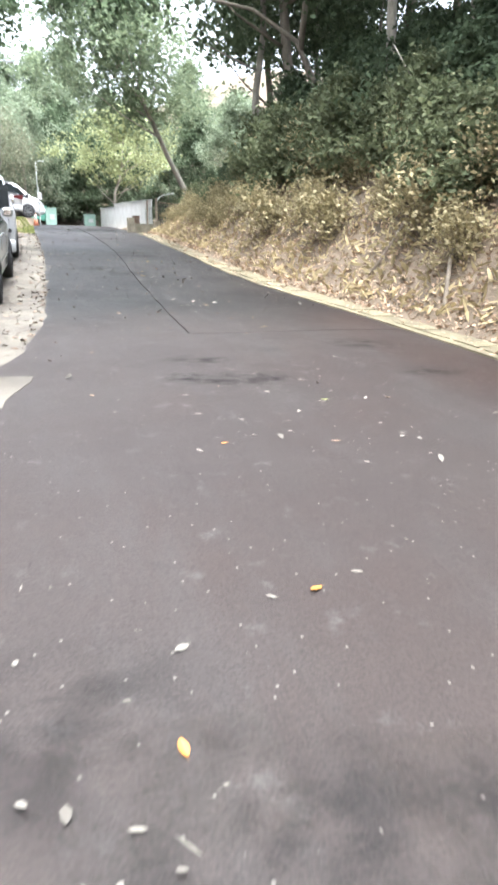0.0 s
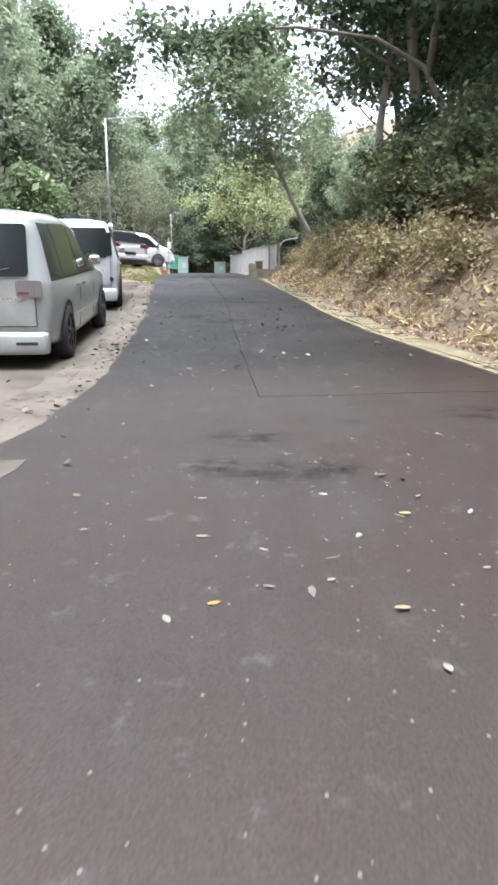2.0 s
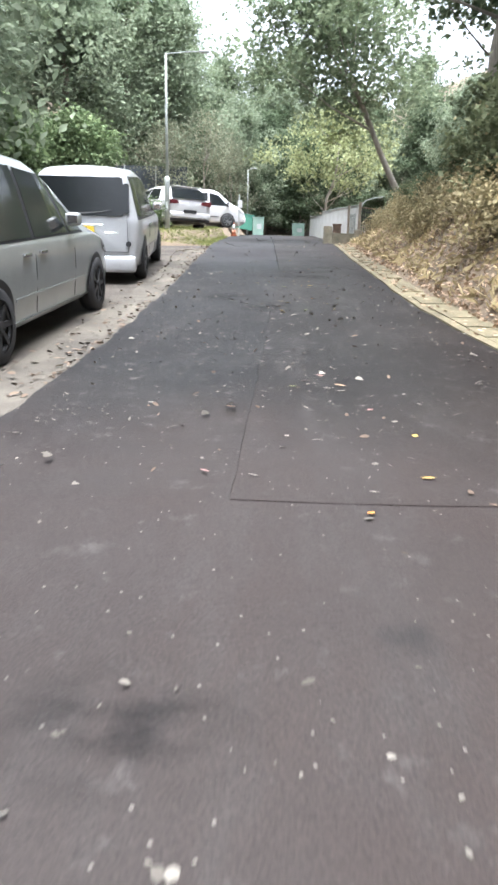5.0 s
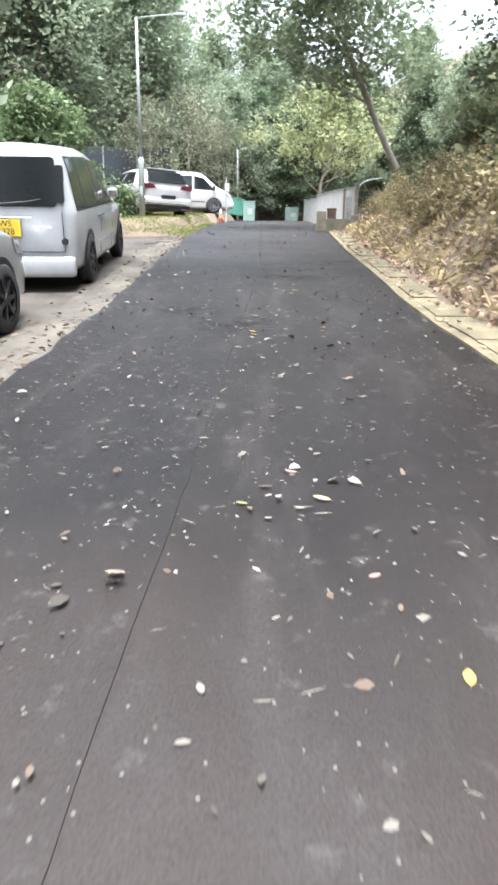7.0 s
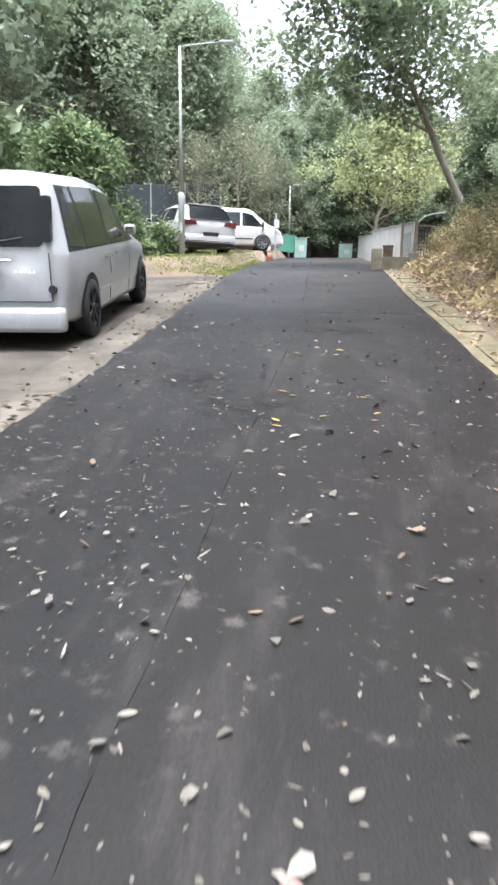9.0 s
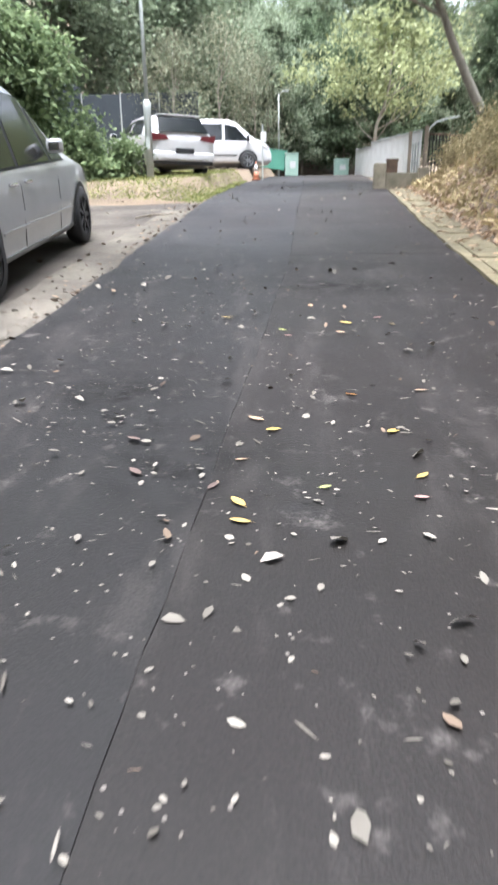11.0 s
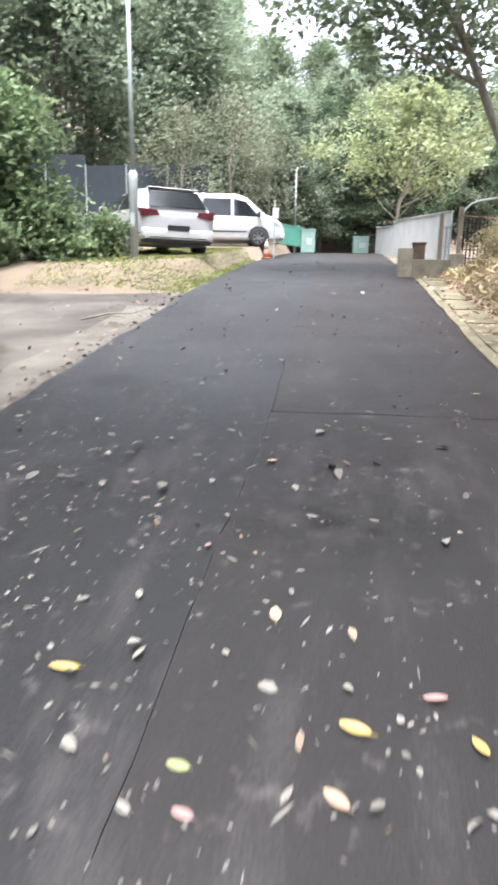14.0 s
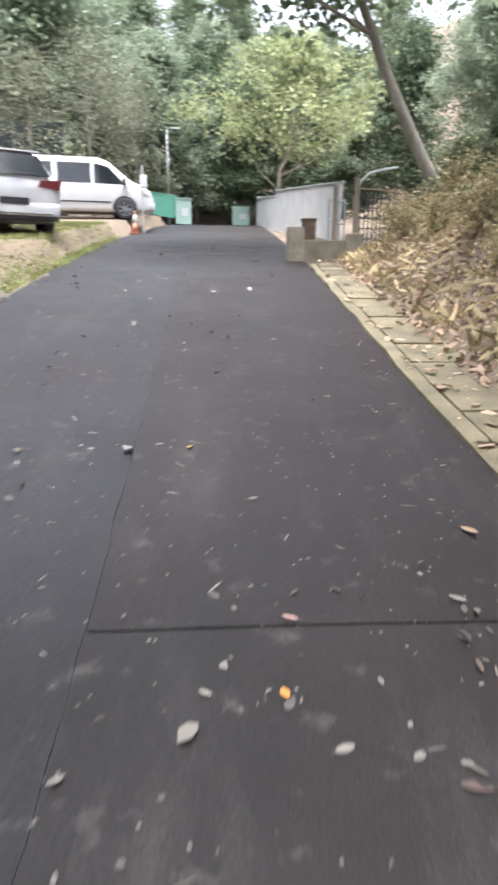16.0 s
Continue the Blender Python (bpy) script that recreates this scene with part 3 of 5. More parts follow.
def add_wheel(car, x, y, r, width, dark_rim):
    side = 1 if x > 0 else -1
    wheel = new("wheel")
    wheel.parent = car
    wheel.location = (x, y, r)
    prof = [(r * 0.66, 0.5), (r * 0.90, 0.5), (r * 0.97, 0.40), (r, 0.22), (r, -0.22), (r * 0.97, -0.40), (r * 0.9, -0.5), (r * 0.66, -0.5)]
    bm = bmesh.new()
    rings = []
    for k in range(28):
        a = k * math.tau / 28
        rings.append([bm.verts.new((d * width, math.cos(a) * q, math.sin(a) * q)) for q, d in prof])
    for k in range(28):
        p, q = rings[k], rings[(k + 1) % 28]
        for i in range(len(prof) - 1):
            bm.faces.new((p[i], p[i + 1], q[i + 1], q[i]))
    bmesh.ops.recalc_face_normals(bm, faces=bm.faces)
    part("tyre", bm, RUBBER, wheel, "black rubber tyre", smooth=True)
    bm = bmesh.new()
    face = side * width * 0.40
    hub = bm.verts.new((face + side * 0.01, 0, 0))
    bmesh.ops.create_cone(bm, cap_ends=True, segments=20, radius1=r * 0.17, radius2=r * 0.14, depth=0.05, matrix=Matrix.Translation((face, 0, 0)) @ Matrix.Rotation(math.pi / 2, 4, "Y"))
    bm.verts.remove(hub)
    for k in range(7):
        a = k * math.tau / 7
        m = Matrix.Translation((face - side * 0.005, 0, 0)) @ Matrix.Rotation(a, 4, "X") @ Matrix.Translation((0, r * 0.38, 0))
        bmesh.ops.create_cube(bm, size=1.0, matrix=m @ Matrix.Diagonal((0.035, r * 0.56, r * 0.13, 1)))
    ring_a = tube_bm([(face - side * 0.01, math.cos(k * math.tau / 24) * r * 0.65, math.sin(k * math.tau / 24) * r * 0.65) for k in range(25)], [0.02] * 25, 6, cap=False)
    disc = bmesh.new()
    bmesh.ops.create_circle(disc, cap_ends=True, segments=24, radius=r * 0.66, matrix=Matrix.Translation((face - side * 0.06, 0, 0)) @ Matrix.Rotation(math.pi / 2, 4, "Y"))
    part("rim", merged(bm, ring_a), ALLOY if not dark_rim else BLACK, wheel, "spoked alloy rim")
    part("brake_disc", disc, BLACK, wheel)


def arch(shell, y, r, side, off=0.010):
    """The dark opening of a wheel arch: a fan that lies just proud of the side skin."""
    bm = bmesh.new()
    z0 = shell.ring(y)[1][1] + 0.03
    skin = lambda yy, zz: shell.at(yy, shell.v_of(yy, zz), side) + Vector((side * off, 0, 0))
    mid = bm.verts.new(skin(y, r * 0.85))
    inner, outer = [], []
    for k in range(23):
        a = -0.22 + (math.pi + 0.44) * k / 22
        for q, ring in ((0.55, inner), (1.0, outer)):
            ring.append(bm.verts.new(skin(y + math.cos(a) * r * q, max(z0, r * 0.86 + math.sin(a) * r * q))))
    for k in range(22):
        bm.faces.new((mid, inner[k], inner[k + 1]))
        bm.faces.new((inner[k], outer[k], outer[k + 1], inner[k + 1]))
    bmesh.ops.recalc_face_normals(bm, faces=bm.faces)
    return bm


def rear_panel(points, y, thick=0.02):
    """A flat panel on the tail from (x, z) corners, facing back."""
    bm = bmesh.new()
    a = [bm.verts.new((x, y(z) if callable(y) else y, z)) for x, z in points]
    b = [bm.verts.new((v.co.x, v.co.y + thick, v.co.z)) for v in a]
    bm.faces.new(a)
    for i in range(len(a)):
        k = (i + 1) % len(a)
        bm.faces.new((a[k], a[i], b[i], b[k]))
    bmesh.ops.recalc_face_normals(bm, faces=bm.faces)
    return bm


def rounded(x0, z0, x1, z1, r=0.05, n=4):
    pts = []
    for cx, cz, a0 in ((x1 - r, z1 - r, 0), (x0 + r, z1 - r, 90), (x0 + r, z0 + r, 180), (x1 - r, z0 + r, 270)):
        pts += [(cx + math.cos(radians(a0 + 90 * k / n)) * r, cz + math.sin(radians(a0 + 90 * k / n)) * r) for k in range(n + 1)]
    return pts


def letters(text, size, mat, parent, place):
    cu = bpy.data.curves.new("lettering", "FONT")
    cu.body, cu.size, cu.extrude, cu.align_x, cu.align_y = text, size, 0.002, "CENTER", "CENTER"
    tmp = bpy.data.objects.new("lettering", cu)
    scene.collection.objects.link(tmp)
    me = bpy.data.meshes.new_from_object(tmp.evaluated_get(bpy.context.evaluated_depsgraph_get()))
    bpy.data.objects.remove(tmp)
    me.materials.clear()
    me.materials.append(mat)
    ob = new("lettering", me)
    ob.parent = parent
    ob.matrix_local = place
    return ob


def minivan(m, paint, label, tall, wheelbase, plate_rows, dark_rim, tail_pillar):
    """A one-box people carrier."""
    car = empty("minivan", m, label, "car", "minivans parked beside the lane")
    h = tall
    rows = [(-2.42, 0.34, 0.98, h - 0.10, 0.78, 0.80, 0.62), (-2.34, 0.27, 0.98, h - 0.03, 0.83, 0.855, 0.66), (-1.9, 0.22, 0.98, h, 0.85, 0.875, 0.68), (-0.8, 0.21, 0.97, h + 0.01, 0.85, 0.88, 0.69),
            (0.05, 0.21, 0.96, h - 0.04, 0.85, 0.88, 0.68), (0.5, 0.21, 0.95, h - 0.18, 0.85, 0.88, 0.66), (1.15, 0.21, 0.95, 1.26, 0.85, 0.875, 0.66), (1.45, 0.21, 0.94, 1.08, 0.85, 0.87, 0.70), (1.9, 0.22, 0.88, 0.99, 0.83, 0.84, 0.68),
            (2.25, 0.24, 0.76, 0.89, 0.79, 0.79, 0.60), (2.44, 0.30, 0.64, 0.74, 0.68, 0.68, 0.50)]
    sh = Shell(rows, rake=0.14)
    part("body", sh.skin(), paint, car, smooth=True)
    wr, r = -wheelbase / 2 - 0.02, 0.335
    wf = wr + wheelbase
    for y in (wr, wf):
        for side in (1, -1):
            part("wheel_arch", arch(sh, y, r + 0.055, side), BLACK, car)
            add_wheel(car, side * 0.795, y, r, 0.20, dark_rim)
    for side in (1, -1):
        zlo, zhi = 1.0, h - 0.12
        part("window_band", sh.patch([(-2.28, zlo - 0.02), (1.06, zlo - 0.02), (0.36, zhi - 0.05), (-2.14, zhi - 0.01)], side, 0.004, nu=16, nv=5), BLACK, car, "black window surround")
        for name, c in (("quarter_window", [(-2.22, zlo + 0.04), (-1.72, zlo), (-1.72, zhi - 0.02), (-2.10, zhi - 0.05)]), ("rear_side_window", [(-1.62, zlo), (-0.62, zlo), (-0.62, zhi), (-1.62, zhi - 0.01)]),
                        ("front_side_window", [(-0.54, zlo), (0.48, zlo), (0.22, zhi - 0.06), (-0.54, zhi - 0.01)]), ("corner_window", [(0.55, zlo), (1.02, zlo), (0.62, zhi - 0.26), (0.36, zhi - 0.12)])):
            part(name, sh.patch(c, side, 0.008), GLASS, car, "dark tinted side window")
        part("door_seam", sh.patch([(-0.585, 0.30), (-0.575, 0.30), (-0.575, 1.0), (-0.585, 1.0)], side, 0.003, nu=1), BLACK, car)
        part("door_seam", sh.patch([(0.63, 0.30), (0.64, 0.30), (0.66, 0.96), (0.65, 0.96)], side, 0.003, nu=1), BLACK, car)
        part("rub_strip", sh.patch([(wr + 0.42, 0.47), (wf - 0.42, 0.47), (wf - 0.42, 0.50), (wr + 0.42, 0.50)], side, 0.014, nu=10, nv=1), CHROME if not dark_rim else paint, car, "pale rub strip along the doors")
        part("sill", sh.patch([(wr + 0.40, 0.235), (wf - 0.40, 0.235), (wf - 0.40, 0.29), (wr + 0.40, 0.29)], side, 0.012, nu=10, nv=1), paint, car)
        for hy in (-0.82, -0.40):
            p = sh.at(hy, sh.v_of(hy, 0.86), side)
            part("door_handle", box_bm(0.035, 0.17, 0.03, p + Vector((side * 0.014, 0, 0)), 0.01), CHROME, car, "door handle")
        p = sh.at(0.46, sh.v_of(0.46, 1.08), side)
        mirror = part("mirror", box_bm(0.17, 0.12, 0.14, p + Vector((side * 0.11, 0.02, 0.06)), 0.045), paint, car, "wing mirror", smooth=True)
        part("mirror_glass", box_bm(0.11, 0.01, 0.085, p + Vector((side * 0.115, -0.037, 0.06)), 0.003), CHROME, mirror)
        if tail_pillar:
            tail_y = lambda z: -2.476 + 0.14 * max(0.0, z - 0.98)
            part("tail_light", rear_panel([(side * a, b) for a, b in rounded(0.645, 1.08, 0.735, h - 0.24, 0.03)], tail_y, 0.07), GLASS, car, "smoked upright tail light")
        else:
            part("tail_light", rear_panel([(side * a, b) for a, b in rounded(0.50, 0.82, 0.775, 1.0, 0.03)], -2.475, 0.07), SMOKED, car, "smoked wrap-round tail light")
            part("tail_light_lens", rear_panel([(side * a, b) for a, b in rounded(0.52, 0.85, 0.64, 0.88, 0.01)], -2.481, 0.01), RED, car)
        spot = rounded(0.665, 0.585, 0.745, 0.665, 0.039) if tail_pillar else rounded(0.46, 0.30, 0.70, 0.335, 0.015)
        part("rear_reflector", rear_panel([(side * a, b) for a, b in spot], -2.478 if tail_pillar else -2.515, 0.06), BLACK, car)
        head = [(1.98, 0.72), (2.30, 0.66), (2.28, 0.78), (1.90, 0.86)]
        part("headlight", sh.patch(head, side, 0.012), CLEAR, car, "clear headlight")
    part("windscreen", sh.top_patch(0.36, 1.30, 9.0, 11.0, 0.008), GLASS, car, "dark windscreen")
    tail = lambda z: -2.478 + 0.14 * max(0.0, z - 0.98)
    part("rear_window", rear_panel(rounded(-0.645, 1.04, 0.645, h - 0.15, 0.05), tail, 0.03), GLASS, car, "dark tinted rear window")
    part("tailgate_seam", merged(rear_panel([(-0.70, 0.50), (0.70, 0.50), (0.70, 0.506), (-0.70, 0.506)], -2.475, 0.02), rear_panel([(0.695, 0.51), (0.70, 0.51), (0.70, 0.98), (0.695, 0.98)], -2.475, 0.02),
                                 rear_panel([(-0.70, 0.51), (-0.695, 0.51), (-0.695, 0.98), (-0.70, 0.98)], -2.475, 0.02)), BLACK, car)
    part("rear_bumper", box_bm(1.62, 0.18, 0.26, (0, -2.42, 0.315), 0.06), paint, car, smooth=True)
    part("wiper", tube_bm([(-0.05, -2.48, 1.07), (0.30, -2.49, 1.10), (0.46, -2.485, 1.13)], [0.012, 0.009, 0.006], 6), BLACK, car)
    plate_mat = PLATE if plate_rows else WHITE_PLATE
    plate = part("number_plate", box_bm(0.36, 0.012, 0.20, (0.0, -2.487, 0.79), 0.003), plate_mat, car, "yellow rear number plate" if plate_rows else "rear number plate")
    for k, row in enumerate(plate_rows):
        letters(row, 0.105, BLACK, plate, pose(0.0, -2.4945, 0.838 - 0.092 * k, 90, 0, 0))
    part("model_script", merged(*[box_bm(0.028, 0.006, 0.022, (0.36 + 0.045 * k, -2.482, 0.80), 0.0) for k in range(5)]), CHROME, car, "small unreadable chrome script")
    part("tailgate_trim", box_bm(0.66, 0.02, 0.03, (0, -2.482, 0.915), 0.008), CHROME, car)
    return car


def seat_on_ground(x, y, yaw, lift=-0.02):
    """A pose standing on the slope of the lane."""
    slope = (lane(y + 1.4) - lane(y - 1.4)) / 2.8
    return pose(x, y, lane(y) + lift, math.degrees(math.atan(slope)), 0, 0) @ pose(0, 0, 0, 0, 0, yaw)


minivan(seat_on_ground(-1.56, 11.34, -1.5), SILVER, "silver-grey people carrier parked on the concrete strip", 1.74, 3.05, (), True, False)
minivan(seat_on_ground(-1.58, 17.42, 4.5), PEARL, "silver-white minivan with a yellow number plate", 1.76, 3.15, ("WS", "3328"), True, True)


def hatchback(m):
    car = empty("hatchback", m, "white five-door hatchback parked on rough grass", "car")
    rows = [(-2.10, 0.42, 0.90, 0.97, 0.76, 0.79, 0.66), (-2.04, 0.30, 0.91, 1.06, 0.84, 0.86, 0.64), (-1.78, 0.24, 0.93, 1.385, 0.88, 0.895, 0.60), (-1.6, 0.22, 0.94, 1.445, 0.885, 0.90, 0.59), (-0.6, 0.20, 0.93, 1.48, 0.885, 0.905, 0.60),
            (0.2, 0.20, 0.92, 1.44, 0.88, 0.90, 0.57), (0.6, 0.20, 0.92, 1.30, 0.88, 0.895, 0.58), (1.05, 0.20, 0.90, 1.00, 0.87, 0.88, 0.62), (1.7, 0.22, 0.78, 0.88, 0.84, 0.84, 0.66), (2.02, 0.26, 0.66, 0.74, 0.74, 0.74, 0.58), (2.12, 0.32, 0.58, 0.64, 0.64, 0.64, 0.5)]
    sh = Shell(rows, rake=0.0)
    part("body", sh.skin(), WHITE, car, smooth=True)
    for y in (-1.30, 1.32):
        for side in (1, -1):
            part("wheel_arch", arch(sh, y, 0.37, side), BLACK, car)
            add_wheel(car, side * 0.81, y, 0.315, 0.20, False)
    for side in (1, -1):
        part("rear_side_window", sh.patch([(-1.45, 0.97), (-0.42, 0.97), (-0.42, 1.38), (-1.15, 1.34)], side, 0.008), GLASS, car)
        part("front_side_window", sh.patch([(-0.34, 0.97), (0.88, 0.96), (0.42, 1.30), (-0.34, 1.38)], side, 0.008), GLASS, car)
        p = sh.at(0.72, sh.v_of(0.72, 0.98), side)
        mirror = part("mirror", box_bm(0.18, 0.10, 0.13, p + Vector((side * 0.12, 0.0, 0.05)), 0.03), WHITE, car, "wing mirror", smooth=True)
        part("mirror_glass", box_bm(0.14, 0.01, 0.10, p + Vector((side * 0.12, -0.055, 0.05)), 0.002), GLASS, mirror)
        part("tail_light", rear_panel([(side * a, b) for a, b in ((0.42, 0.85), (0.83, 0.81), (0.86, 0.98), (0.48, 0.955))], -2.15, 0.24), RED, car, "red tail light")
    part("rear_window", rear_panel([(-0.66, 1.02), (0.66, 1.02), (0.55, 1.37), (-0.55, 1.37)], lambda z: -2.19 + 0.86 * max(0.0, z - 0.98), 0.10), GLASS, car, "dark rear window")
    part("tailgate", rear_panel(rounded(-0.68, 0.55, 0.68, 1.02, 0.08), -2.125, 0.06), WHITE, car)
    part("spoiler", box_bm(1.14, 0.22, 0.03, (0, -1.745, 1.43), 0.013), WHITE, car)
    part("wiper", tube_bm([(0.02, -2.175, 1.035), (0.28, -2.15, 1.055), (0.44, -2.145, 1.06)], [0.012, 0.009, 0.006], 6), BLACK, car)
    part("rear_bumper", box_bm(1.66, 0.20, 0.26, (0, -2.08, 0.46), 0.07), WHITE, car, smooth=True)
    part("bumper_valance", box_bm(1.60, 0.22, 0.14, (0, -2.06, 0.345), 0.05), BLACK, car)
    part("number_plate", box_bm(0.50, 0.012, 0.11, (0, -2.186, 0.60), 0.002), BLACK, car, "dark rear number plate")
    part("badge", merged(tube_bm([(math.cos(k * math.tau / 16) * 0.045, -2.135, 0.88 + math.sin(k * math.tau / 16) * 0.045) for k in range(17)], [0.008] * 17, 5, False)), CHROME, car, "round plain badge")
    part("bumper_trim", box_bm(1.3, 0.02, 0.02, (0, -2.186, 0.40), 0.004), CHROME, car)
    return car


hatchback(pose(-2.38, 30.05, 3.93, 3.6, 0, 33))


def panel_van(m):
    car = empty("panel_van", m, "white window van parked across the slope", "van")
    rows = [(-2.42, 0.40, 1.05, 1.84, 0.84, 0.88, 0.72), (-2.34, 0.30, 1.05, 1.90, 0.90, 0.93, 0.76), (-1.2, 0.24, 1.05, 1.93, 0.92, 0.95, 0.78), (0.7, 0.24, 1.05, 1.92, 0.92, 0.95, 0.78), (1.05, 0.24, 1.05, 1.80, 0.92, 0.94, 0.76), (1.75, 0.24, 1.04, 1.22, 0.91, 0.93, 0.76),
            (2.15, 0.25, 0.92, 1.08, 0.90, 0.90, 0.74), (2.38, 0.28, 0.78, 0.90, 0.82, 0.82, 0.64), (2.46, 0.34, 0.66, 0.74, 0.70, 0.70, 0.54)]
    sh = Shell(rows, rake=0.03)
    part("body", sh.skin(), WHITE, car, smooth=True)
    for y in (-1.45, 1.50):
        for side in (1, -1):
            part("wheel_arch", arch(sh, y, 0.40, side), BLACK, car)
            add_wheel(car, side * 0.86, y, 0.34, 0.21, False)
    for side in (1, -1):
        for c in ([(-2.1, 1.10), (-0.75, 1.10), (-0.75, 1.72), (-2.1, 1.70)], [(-0.6, 1.10), (0.45, 1.10), (0.45, 1.72), (-0.6, 1.72)], [(0.55, 1.10), (1.55, 1.08), (1.02, 1.62), (0.55, 1.72)]):
            part("side_window", sh.patch(c, side, 0.008), GLASS, car, "dark side window")
        p = sh.at(1.5, sh.v_of(1.5, 1.08), side)
        part("mirror", box_bm(0.20, 0.12, 0.22, p + Vector((side * 0.13, 0.0, 0.08)), 0.03), BLACK, car, "black wing mirror", smooth=True)
        part("headlight", sh.patch([(2.1, 0.80), (2.36, 0.74), (2.34, 0.86), (2.05, 0.96)], side, 0.012), CLEAR, car)
        part("rub_strip", sh.patch([(-1.0, 0.52), (1.05, 0.52), (1.05, 0.56), (-1.0, 0.56)], side, 0.012, nu=10, nv=1), BLACK, car)
    part("windscreen", sh.top_patch(1.06, 1.72, 8.9, 11.0, 0.008), GLASS, car, "windscreen")
    part("front_bumper", box_bm(1.70, 0.18, 0.24, (0, 2.40, 0.42), 0.06), WHITE, car, smooth=True)
    return car


panel_van(pose(-1.80, 37.2, 4.63, 0, 0, -80) @ Matrix.Scale(0.90, 4))


# ---- lamp posts, fences and small structures ----
def lamp_post(x, y, z, joint, top, arm, label, r0, r1):
    post = empty("street_lamp", pose(x, y, z), label, "street lamp")
    part("base", tube_bm([(0, 0, -0.05), (0, 0, joint - 0.1), (0, 0, joint + 0.06), (0, 0, joint + 0.12)], [r0, r0, r0 * 1.12, r1 * 1.1], 14), STEEL, post, "thicker lower shaft", smooth=True)
    part("shaft", tube_bm([(0, 0, joint + 0.1), (-0.02, 0, (joint + top) / 2), (-0.03, 0, top)], [r1, r1 * 0.85, r1 * 0.7], 12), STEEL, post, smooth=True)
    part("arm", tube_bm([(-0.03, 0, top - 0.04), (0.10, 0, top + 0.0), (arm * 0.6, 0, top + 0.05), (arm, 0, top + 0.07)], [r1 * 0.4] * 4, 8), STEEL, post, smooth=True)
    bm = box_bm(0.36, 0.14, 0.065, (arm + 0.14, 0, top + 0.07), 0.028)
    part("lamp_head", bm, STEEL, post, "grey lamp head")
    part("lens", box_bm(0.22, 0.10, 0.02, (arm + 0.16, 0, top + 0.034), 0.008), CLEAR, post)
    part("hatch_plate", box_bm(0.09, 0.015, 0.26, (0, -r0 - 0.002, 0.75), 0.004), STEEL, post)
    return post


lamp_post(-1.79, 26.9, 3.66, 1.56, 5.32, 1.05, "tall galvanised street lamp at the grass verge", 0.085, 0.048)
lamp_post(0.36, 47.0, 5.10, 0.9, 3.92, 0.18, "short grey street lamp beside green cabinets", 0.06, 0.045)


def post(name, x, y, h, w, mat, label, lean=0.0, category="post"):
    ob = part(name, box_bm(w, w, h + 0.3, (0, 0, (h - 0.3) / 2), w * 0.12), mat)
    ob.matrix_world = pose(x, y, ground_height(x, y), lean, lean * 0.5, 5)
    return tagged(ob, label, category)


MOSSY = material("mossy_concrete", (0.30, 0.265, 0.20), (0.11, 0.105, 0.07), scale=3.5, rough=0.92, bump=0.6, fine=50, mix=0.6, detail=8.0)
post("gate_post", 4.40, 28.26, 1.28, 0.07, WOOD, "thin weathered grey post behind the low wall")
post("gate_post", 4.79, 28.30, 1.30, 0.09, WOOD, "weathered grey gate post beside the bank")

threshold = empty("low_wall", pose(0, 28.2, lane(28.2)), "low mossy concrete wall with two stub pillars closing the drain", "wall")
PILLAR = material("pillar_concrete", (0.34, 0.30, 0.225), (0.17, 0.15, 0.11), scale=4.0, rough=0.92, bump=0.5, fine=50, mix=0.6)
part("pillar", box_bm(0.29, 0.30, 0.80, (3.69, 0, 0.18), 0.025), PILLAR, threshold)
part("beam", box_bm(0.80, 0.24, 0.60, (4.23, 0.03, 0.06), 0.02), MOSSY, threshold, "moss-stained concrete beam")
part("pillar", box_bm(0.26, 0.28, 0.84, (4.75, -0.02, 0.06), 0.025), PILLAR, threshold)

gate = empty("metal_gate", pose(4.82, 28.45, ground_height(4.82, 28.45) - 0.02, 0, 0, 28), "dark rusty mesh gate overgrown by the bank", "gate")
part("gate_frame", merged(tube_bm([(0, 0, 0), (0, 0, 1.18)], [0.025, 0.025], 8), tube_bm([(1.2, 0, 0), (1.2, 0, 1.18)], [0.025, 0.025], 8), tube_bm([(0, 0, 1.15), (1.2, 0, 1.15)], [0.02, 0.02], 8),
                          tube_bm([(0, 0, 0.15), (1.2, 0, 0.15)], [0.02, 0.02], 8)), RUST, gate)
for k in range(11):
    part("bar", tube_bm([(0.1 + 0.1 * k, 0, 0.15), (0.1 + 0.1 * k, 0, 1.15)], [0.014, 0.014], 6), BLACK, gate)
for k in range(5):
    part("bar", tube_bm([(0.0, 0.012, 0.3 + 0.18 * k), (1.2, 0.012, 0.3 + 0.18 * k)], [0.012, 0.012], 6), BLACK, gate)
part("curved_pipe", tube_bm([(0.02, 0, 1.15), (0.10, 0, 1.30), (0.26, 0, 1.42), (0.52, 0, 1.50), (0.95, 0, 1.58)], [0.022] * 5, 8), STEEL, gate, "pale bent pipe", smooth=True)

